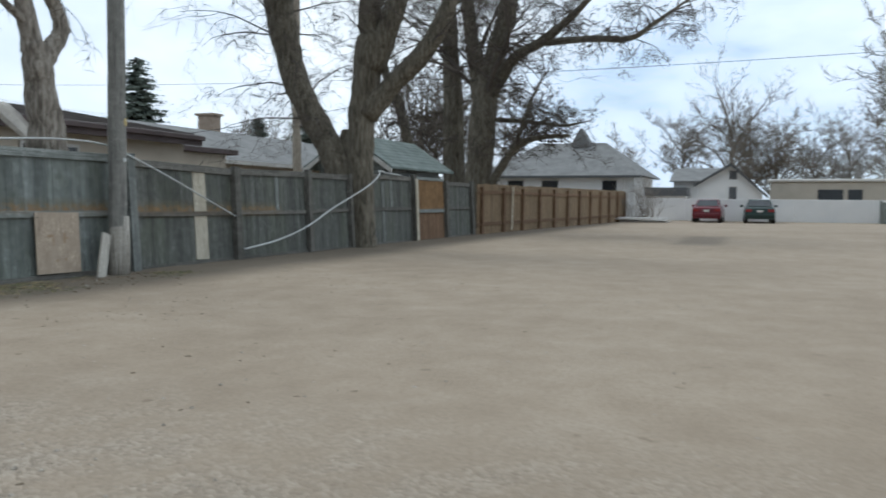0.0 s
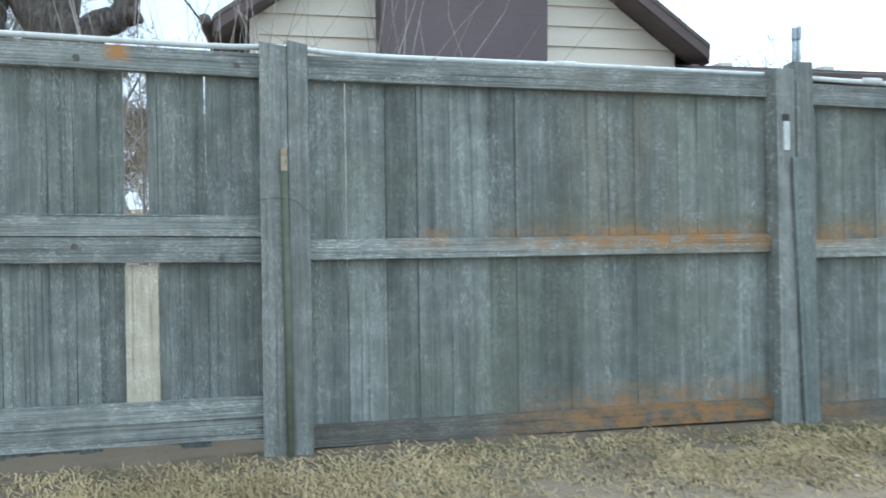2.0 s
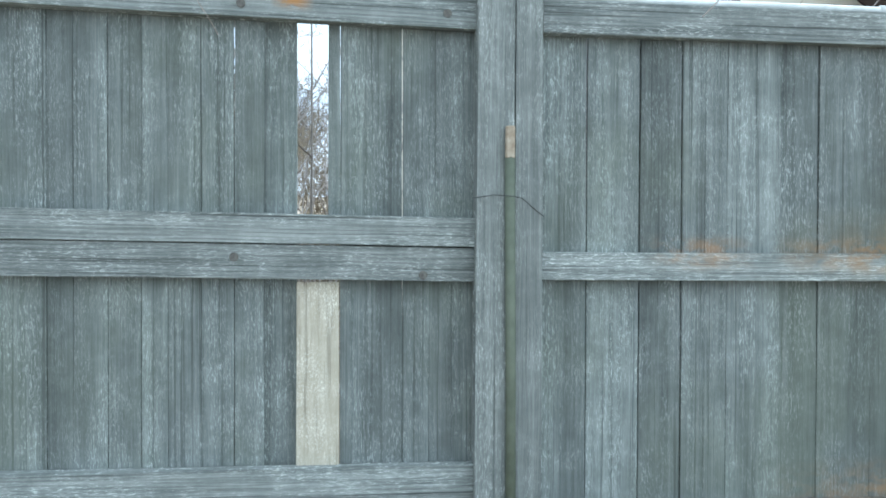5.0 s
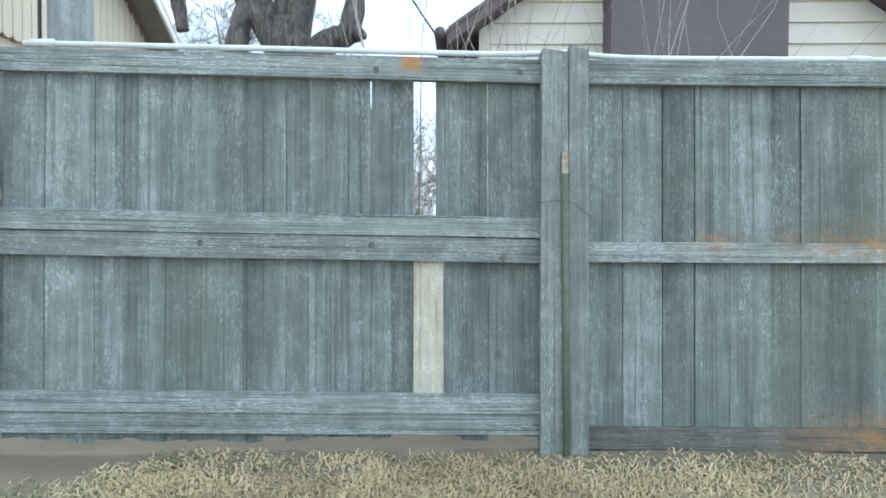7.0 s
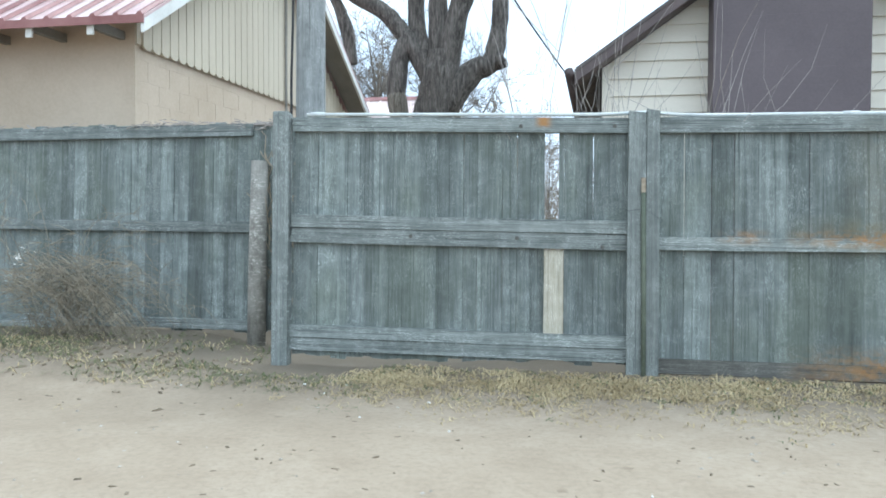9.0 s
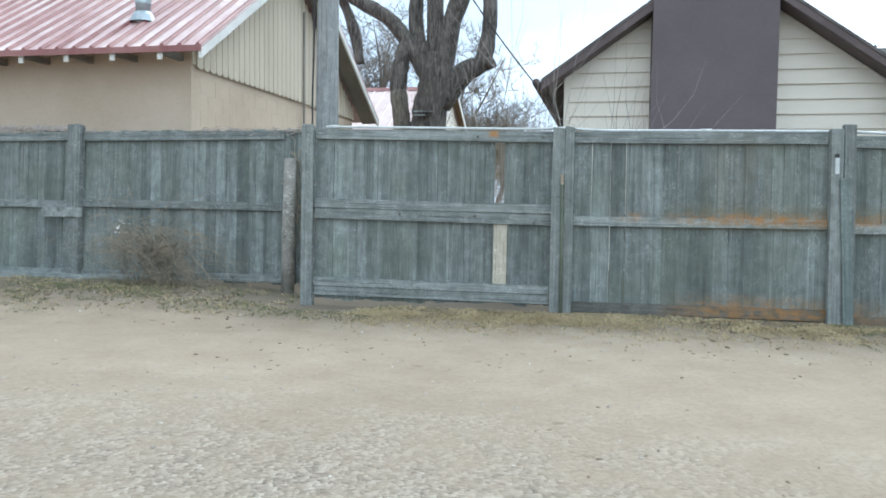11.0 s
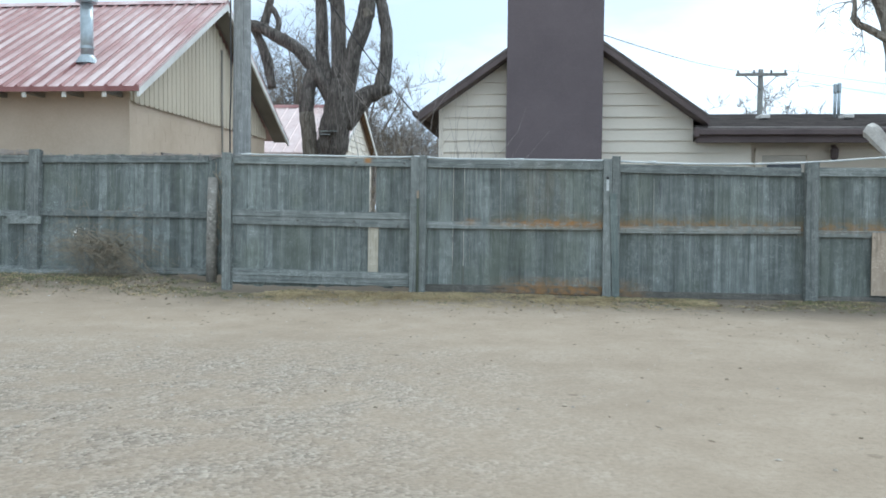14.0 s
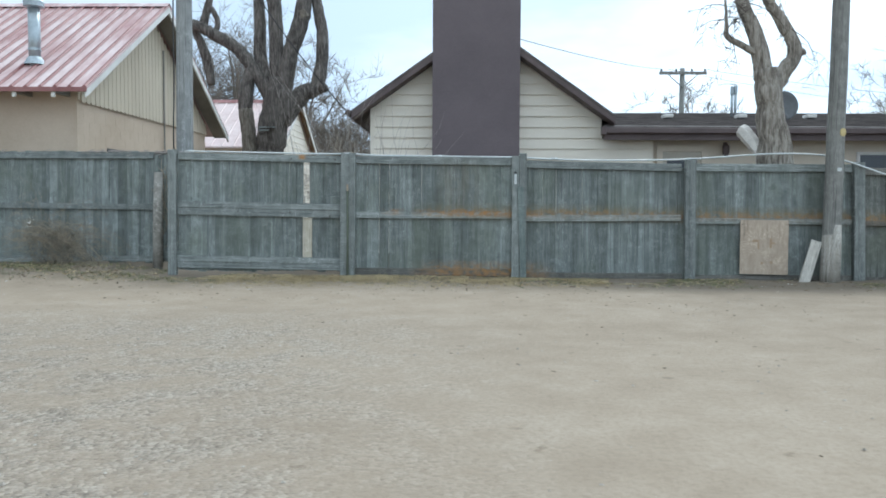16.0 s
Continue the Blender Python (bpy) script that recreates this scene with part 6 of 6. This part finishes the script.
def bare_tree(x, y, h, spread, seed, label, thin=0.010, limbs=8, per=9, depth=2, kids=6):
    """A bare rounded crown: limbs fan out from the trunk and break up into many fine twigs."""
    t = Tree(seed, thin)
    rng = t.rng
    r = 0.016 * h
    tr = t.limb([(x, y, -0.2, r * 1.3), (x + rng.uniform(-0.1, 0.1), y, h * 0.14, r), (x + rng.uniform(-0.3, 0.3), y, h * 0.30, r * 0.8), (x + rng.uniform(-0.4, 0.4), y, h * 0.62, r * 0.4), (x + rng.uniform(-0.4, 0.4), y, h * 0.9, r * 0.1)], 8, 0.05)
    t.sprout(tr, 9, h * 0.22, r * 0.3, depth, 0.4, 0.05, kids, 0.06)
    for k in range(limbs):
        s = tr[int(len(tr) * rng.uniform(0.25, 0.7))][0]
        a = 2 * math.pi * (k + rng.random() * 0.7) / limbs
        c, sn = math.cos(a), math.sin(a)
        f = rng.uniform(0.55, 1.0)
        q = s + Vector((c * spread * 0.4 * f, sn * spread * 0.4 * f, h * rng.uniform(0.10, 0.2)))
        e = s + Vector((c * spread * f, sn * spread * f, h * rng.uniform(0.18, 0.40)))
        li = t.limb([(*s, r * 0.5), (*q, r * 0.36), (*e, r * 0.08)], 6, 0.08)
        t.sprout(li, per, h * 0.20, r * 0.22, depth, 0.12, 0.06, kids, 0.08)
    return t.done(label, (x, y, 0), M_TWIGFAR, M_TWIGFAR, M_TWIGFAR)


def spruce(x, y, h, seed):
    rng = random.Random(seed)
    o = thing("spruce_tree", pose(x, y, 0), "dark green spruce tree beyond the houses", "tree")
    part("trunk", Soup().tube([(0, 0, -0.2), (0, 0, h * 0.97)], [0.02 * h, 0.003 * h], 8).mesh("trunk", True), M_BRANCH, o)
    s = Soup()
    for k in range(560):
        z = h * (0.12 + 0.86 * rng.random() ** 0.9)
        reach = 0.38 * h * (1.02 - z / h) ** 0.62 * rng.uniform(0.45, 1.15) + 0.05
        a = rng.uniform(0, 2 * math.pi)
        c, sn = math.cos(a), math.sin(a)
        for j in range(9):
            t = (j + 1) / 9
            p = Vector((c * reach * t, sn * reach * t, z - 0.25 * reach * t + 0.1 * reach * t * t))
            w = reach * 0.15 * (1.2 - t) + 0.08
            q = Vector((rng.uniform(-1, 1), rng.uniform(-1, 1), rng.uniform(-0.5, 0.2))) * w
            u = Vector((-sn, c, rng.uniform(-0.5, 0.1))) * w
            s.add([p - u, p + q, p + u, p - q * 0.6 - Vector((0, 0, w * 0.5))], [(0, 1, 2), (0, 2, 3)])
    part("needles", s.mesh("needles"), M_NEEDLE, o)


dead_tree()
lopped_tree()
big_tree()
far_big_tree()
# trees beyond the far end of the yard
for k, (x, y, h, sp) in enumerate(((72, -5.6, 12.0, 5.0), (74, -9.2, 10.4, 3.4), (76, -1.2, 10.0, 3.8), (74, -15, 9.0, 4.5), (82, 6.0, 9.0, 4.0), (84, -20, 9.0, 5.0), (66, 13, 11, 5), (77, -12.4, 8.8, 4.0), (75, -7.0, 11.0, 4.5), (31, -13.4, 8.6, 2.6), (31, 6.0, 8.2, 2.4), (30, 4.0, 7.4, 2.2))):
    bare_tree(x, y, h, sp, 100 + k, "tall bare leafless tree beyond the houses", 0.014, 10, 9, 2, 6)
# trees behind the houses
for k, (x, y, h, sp) in enumerate(((-10.5, 30, 11.0, 3.2), (-6.4, 31, 9.0, 2.6), (14.4, 34, 7.9, 1.9), (-4.4, 29, 6.6, 2.0), (26.4, 34, 9.7, 2.8), (57.4, 34, 9.2, 3.0), (64.4, 34, 9.8, 3.4))):
    bare_tree(x, y, h, sp, 200 + k, "bare leafless tree behind the houses", 0.013, 12 if x < 0 else 10, 12 if x < 0 else 9, 2, 6)
spruce(39.2, 29.6, 10.4, 5)
spruce(57.0, 27.5, 10.2, 6)
spruce(62.0, 36.3, 9.0, 7)
bare_tree(64.0, 38.6, 9.8, 2.8, 215, "bare leafless tree behind the houses", 0.012, 9, 8, 2, 6)


# ---- brush and saplings ----
def brush():
    rng = random.Random(41)
    o = thing("dead_shrub", pose(-4.14, -0.02, 0.06), "tangled dead brown shrub slumped against the fence", "shrub")
    s = Soup()
    for k in range(72):
        right = k % 5 < 4
        p = Vector((rng.uniform(-0.42, 0.12) if right else rng.uniform(-0.2, 0.15), rng.uniform(-0.16, 0.20), 0))
        d = Vector((rng.gauss(-0.06, 0.20) if right else rng.gauss(-0.60, 0.30), rng.gauss(-0.10, 0.25), 1.0)).normalized()
        L = (1.68 - 0.8 * max(0.0, p.x + 0.25) if right else 1.15) * rng.uniform(0.6, 1.08)
        bend = 0.12 if right else 0.0
        pts = [p.copy()]
        for j in range(8):
            d = (d + Vector((bend + rng.uniform(-0.22, 0.22), rng.uniform(-0.12, 0.10), -0.04 - (0.068 if right else 0.045) * j))).normalized()
            p = p + d * L / 8
            p.z = max(p.z, 0.01)
            p.y = min(p.y, 0.10)
            pts.append(p.copy())
        s.tube(pts, [0.0030 * (1 - 0.09 * j) for j in range(9)], 3, False)
        for j in range(10):
            i = rng.randrange(2, 9)
            e = Vector((rng.uniform(-1, 1), rng.uniform(-1, 0.2), rng.uniform(-0.6, 0.6))).normalized()
            a0 = pts[i]
            b0 = a0 + e * rng.uniform(0.03, 0.12)
            b1 = b0 + (e + Vector((rng.uniform(-0.7, 0.7), 0, -0.3))) * 0.07
            s.tube([a0, b0, b1], [0.0020, 0.0016, 0.0010], 3, False)
    for k in range(34):
        p = Vector((rng.uniform(-0.5, -0.2), rng.uniform(-0.15, 0.05), rng.uniform(0.35, 0.66)))
        d = Vector((-1.0, rng.uniform(-0.5, 0.1), rng.uniform(-0.45, 0.35)))
        q = p + d * rng.uniform(0.18, 0.36)
        s.tube([p, q, q + Vector((-0.12, rng.uniform(-0.05, 0.05), rng.uniform(-0.14, 0.10)))], [0.0028, 0.002, 0.0012], 3, False)
    # long stems slumped over to one side, down to the ground
    for k in range(120):
        a0 = Vector((rng.uniform(-0.60, 0.0), rng.uniform(-0.20, 0.08), rng.uniform(0.42, 0.78)))
        e = Vector((min(0.66, a0.x + rng.uniform(0.45, 0.95)), a0.y - rng.uniform(0.0, 0.15), rng.uniform(-0.02, 0.22)))
        lift = rng.uniform(0.05, 0.18)
        pts = [a0.lerp(e, j / 6) + Vector((rng.uniform(-0.015, 0.015), 0, 4 * lift * (j / 6) * (1 - j / 6))) for j in range(7)]
        s.tube(pts, [0.0028 - 0.0003 * j for j in range(7)], 3, False)
        for j in range(8):
            b0 = pts[rng.randrange(1, 7)]
            b1 = b0 + Vector((rng.uniform(-0.6, 1.0), rng.uniform(-0.8, 0.2), rng.uniform(-0.9, 0.5))) * rng.uniform(0.05, 0.13)
            s.tube([b0, b1], [0.0018, 0.0010], 3, False)
    q = part("tangle", s.mesh("tangle"), M_SHRUB, o)
    q["kind"] = "stuff"
    leaf = Soup()
    for k in range(14):
        c = Vector((rng.uniform(-0.36, -0.18), rng.uniform(-0.34, -0.2), rng.uniform(0.66, 0.80)))
        r = rng.uniform(0.010, 0.022)
        leaf.add([c + Vector((rng.uniform(-1, 1), rng.uniform(-1, 1), rng.uniform(-1, 1))) * r for _ in range(4)], [(0, 1, 2, 3)])
    part("paper_scrap", leaf.mesh("scrap"), M_WHITETRIM, o, "small white scraps caught in the twigs")["kind"] = "stuff"


def saplings():
    rng = random.Random(43)
    for bx, by, n, hh, side in ((-0.42, 0.75, 7, 2.70, 6), (0.60, 0.64, 6, 2.20, 5), (0.84, 0.62, 2, 2.10, 4), (0.36, 0.75, 2, 2.15, 4), (-1.06, 0.45, 1, 2.35, 3), (-0.78, 0.9, 8, 1.6, 4), (-0.62, 2.4, 9, 1.6, 4)):
        t = Tree(int(bx * 100) + 900, 0.0038)
        for k in range(n):
            p = Vector((bx + rng.uniform(-0.15, 0.15), by + rng.uniform(-0.15, 0.15), -0.05))
            d = Vector((rng.uniform(-0.28, 0.28), rng.uniform(-0.02, 0.2), 1.0))
            t.branch(p, d, hh * rng.uniform(0.75, 1.12), 0.0095, 1, 0.0, side, 0.30)
        t.done("thin bare sapling stems behind the fence", (bx, by, 0), M_SAPLING, M_SAPLING, M_SAPLING, "sapling")


brush()
saplings()
_t = Tree(56, 0.005)
for _k in range(32):
    _t.branch(Vector((-1.25 + _t.rng.uniform(-0.7, 0.7), 9.0 + _t.rng.uniform(-0.8, 0.8), 0)), Vector((_t.rng.uniform(-0.4, 0.4), _t.rng.uniform(-0.4, 0.4), 1)), 2.1, 0.014, 2, 0.1, 5, 0.02)
_t.done("dense dry brown shrub in the garden behind the gate", (-1.25, 9.0, 0), M_TWIG, M_TWIG, M_TWIG, "shrub")
_t = Tree(57, 0.004)
for _k in range(20):
    _t.branch(Vector((-0.95 + _t.rng.uniform(-0.35, 0.35), 7.4 + _t.rng.uniform(-0.7, 0.7), 0)), Vector((_t.rng.uniform(-0.3, 0.3), _t.rng.uniform(-0.3, 0.3), 1)), 1.7, 0.012, 2, 0.05, 5, 0.05)
_t.done("dry brown brush beside the cream house", (-0.95, 7.4, 0), M_TWIG, M_TWIG, M_TWIG, "shrub")
# shrub at the corner of the brown fence
_t = Tree(55)
for _k in range(40):
    _t.branch(Vector((43.2 + _t.rng.uniform(-0.5, 0.5), -2.1 + _t.rng.uniform(-0.7, 0.7), 0)), Vector((_t.rng.uniform(-0.4, 0.4), _t.rng.uniform(-0.4, 0.4), 1)), 1.9, 0.02, 2, 0.0, 4, 0.1)
_t.done("bare grey shrub beside the brown fence", (43.2, -2.1, 0), M_TWIGFAR, M_TWIGFAR, M_TWIGFAR, "shrub")


# ---- far utility pole and wires ----
def far_pole():
    o = thing("utility_pole", pose(12.75, 30, 0), "distant utility pole with a wooden crossarm", "utility pole")
    part("shaft", Soup().tube([(0, 0, -0.3), (0, 0, 8.05)], [0.16, 0.12], 12).mesh("shaft", True), M_POLE, o)
    arm = part("crossarm", boxed("crossarm", -1.2, 1.2, -0.20, -0.10, 7.72, 7.86), M_POLE, o)
    for x in (-1.1, -0.35, 0.45, 1.1):
        part("insulator", Soup().tube([(x, -0.15, 7.86), (x, -0.15, 7.92), (x, -0.15, 8.0)], [0.03, 0.06, 0.04], 8).mesh("insulator"), M_DISH, arm)
    for sgn in (-1, 1):
        part("brace", Soup().tube([(sgn * 0.75, -0.15, 7.72), (0, -0.14, 7.05)], 0.025, 6).mesh("brace"), M_POLE, o)


def wire(a, b, sag, r=0.009):
    a, b = Vector(a), Vector(b)
    pts = []
    for k in range(25):
        t = k / 24
        p = a.lerp(b, t)
        p.z -= 4 * sag * t * (1 - t)
        pts.append(p)
    me = Soup().tube(pts, r, 5).mesh("wire", True)
    me.materials.append(M_CABLE)
    tagged(new("overhead_wire", me), "thin black overhead wire", "wire")


far_pole()
wire((-2.75, 1.40, 6.1), (-0.64, 4.7, 2.85), 0.22, 0.011)
wire((2.6, 5.4, 4.55), (11.7, 29.9, 8.0), 0.12)
wire((13.8, 29.9, 8.0), (46.0, 34.0, 7.2), 0.9)
wire((12.0, 29.9, 8.0), (45.0, 36.0, 6.2), 0.9)
pole("utility_pole", 60.0, 75.0, 0.17, 13.9, "distant wooden utility pole")
pole("utility_pole", 60.0, -30.0, 0.17, 12.0, "distant wooden utility pole")
wire((60.0, 75.0, 13.6), (60.0, -30.0, 11.7), 1.2, 0.02)
wire((24.0, 0.6, 5.2), (19.0, 9.5, 3.1), 0.15)


# ---- dry grass, weeds and gravel ----
def grass():
    rng = random.Random(51)
    straw, weed = Soup(), Soup()

    def tuft(s, x, y, n, h, flat):
        z = ground_z(x, y)
        for _ in range(n):
            a = rng.uniform(0, 2 * math.pi)
            L = h * rng.uniform(0.5, 1.3)
            d = Vector((math.cos(a) * flat, math.sin(a) * flat, rng.uniform(0.25, 1.0)))
            d.normalize()
            p = Vector((x + rng.uniform(-0.05, 0.05), y + rng.uniform(-0.05, 0.05), z - 0.004))
            u = Vector((-math.sin(a), math.cos(a), 0)) * 0.0035
            q = p + d * L * 0.6
            e = p + d * L + Vector((0, 0, -0.35 * L * flat))
            s.add([p - u, p + u, q + u * 0.7, e, q - u * 0.7], [(0, 1, 2, 4), (4, 2, 3)])
    for k in range(7000):
        x = rng.uniform(-9, 10)
        y = -0.12 - abs(rng.gauss(0, 0.42))
        dens = noise.noise((x * 0.9, y * 2.0, 1.0)) + (0.35 if -1.5 < x < 2.6 else 0.0) + (0.22 if 2.6 <= x < 5.2 and y > -0.75 else 0.0) - (0.5 if x > 5.5 else 0)
        if dens < 0.02 or y < -1.45:
            continue
        tuft(straw if rng.random() < (0.88 if -1.6 < x < 2.4 else 0.45) else weed, x, y, 6, 0.075, 1.9)
    for k in range(3000):
        x = rng.uniform(-1.9, 3.6)
        y = -0.30 - abs(rng.gauss(0, 0.30))
        if noise.noise((x * 1.3, y * 3.0, 6.0)) > -0.12:
            tuft(straw, x, y, 6, 0.085, 2.2)
    for k in range(800):
        x = rng.uniform(-8.5, -2.6)
        y = rng.uniform(-0.9, 0.3)
        tuft(weed if rng.random() < 0.55 else straw, x, y, 5, 0.085, 1.1)
    for name, s, m, lab in (("dry_grass", straw, M_STRAW, "short dry straw grass along the fence"), ("weeds", weed, M_GREEN, "sparse low olive weeds along the fence")):
        me = s.mesh(name)
        me.materials.append(m)
        tagged(new(name, me), lab, "grass", kind="stuff")


def gravel():
    rng = random.Random(52)
    s = Soup()
    for k in range(9000):
        x = rng.uniform(-8, 9)
        y = rng.uniform(-11.5, -0.15)
        dense = noise.noise((x * 0.5, y * 0.5, 5.0)) + (0.35 if x < 1.0 and y < -2.4 else -0.12)
        if rng.random() > 0.35 + dense:
            continue
        r = 0.004 + 0.010 * rng.random() ** 3
        z = ground_z(x, y) + r * 0.15
        a = rng.uniform(0, 6.28)
        ca, sa = math.cos(a), math.sin(a)
        w, hgt = r * rng.uniform(0.7, 1.5), r * rng.uniform(0.4, 0.9)
        q = [(r * 1.2, 0, 0), (0, w, 0), (-r, 0.2 * w, 0), (-0.1 * r, -w, 0), (0.1 * r, 0.1 * w, hgt), (0, 0, -hgt)]
        s.add([(x + px * ca - py * sa, y + px * sa + py * ca, z + pz) for px, py, pz in q], [(0, 1, 4), (1, 2, 4), (2, 3, 4), (3, 0, 4)])
    me = s.mesh("gravel")
    me.materials.append(M_STONE)
    tagged(new("gravel", me), "loose grey and tan gravel on the dirt", "gravel", kind="stuff")


def litter():
    """Dead leaves and clods lying on the dirt, and a few pale scraps."""
    rng = random.Random(53)
    leaf, scrap = Soup(), Soup()

    def flake(s, x, y, r, lift):
        z = ground_z(x, y)
        a, n = rng.uniform(0, 6.28), 7
        ring, top = [], []
        for k in range(n):
            t = a + 2 * math.pi * k / n
            q = r * rng.uniform(0.55, 1.15)
            dx, dy = q * math.cos(t) * 1.9, q * math.sin(t) * 0.7
            ca, sa = math.cos(a), math.sin(a)
            ring.append((x + dx * ca - dy * sa, y + dx * sa + dy * ca, z - 0.003))
        c = Vector((x, y, z))
        for p in ring:
            v = c + (Vector(p) - c) * rng.uniform(0.45, 0.75)
            top.append((v.x, v.y, z + lift * rng.uniform(0.5, 1.2)))
        s.add(ring + top, [(k, (k + 1) % n, (k + 1) % n + n, k + n) for k in range(n)] + [tuple(range(n, 2 * n))])
    for k in range(1100):
        x, y = rng.uniform(-9, 9), -0.35 - abs(rng.gauss(0, 2.6))
        if y < -8.5 or noise.noise((x * 0.45, y * 0.8, 12.0)) < -0.12:
            continue
        flake(leaf, x, y, rng.uniform(0.004, 0.014) * (2.0 if rng.random() < 0.05 else 1.0), rng.uniform(0.002, 0.007))
    for k in range(420):
        x = rng.uniform(-9, -2.6) if k < 240 else rng.uniform(1.2, 7.0)
        flake(leaf, x, -0.3 - abs(rng.gauss(0, 0.35)), rng.uniform(0.010, 0.028), 0.012)
    for k in range(34):
        flake(scrap, rng.uniform(-8, 7), -0.35 - abs(rng.gauss(0, 0.6)), rng.uniform(0.005, 0.010), 0.008)
    for name, s, m, lab in (("leaf_litter", leaf, M_LITTER, "dark dead leaves and clods on the dirt"), ("paper_scraps", scrap, M_WHITETRIM, "small pale scraps on the dirt")):
        me = s.mesh(name)
        me.materials.append(m)
        tagged(new(name, me), lab, "litter", kind="stuff")


grass()
gravel()
litter()
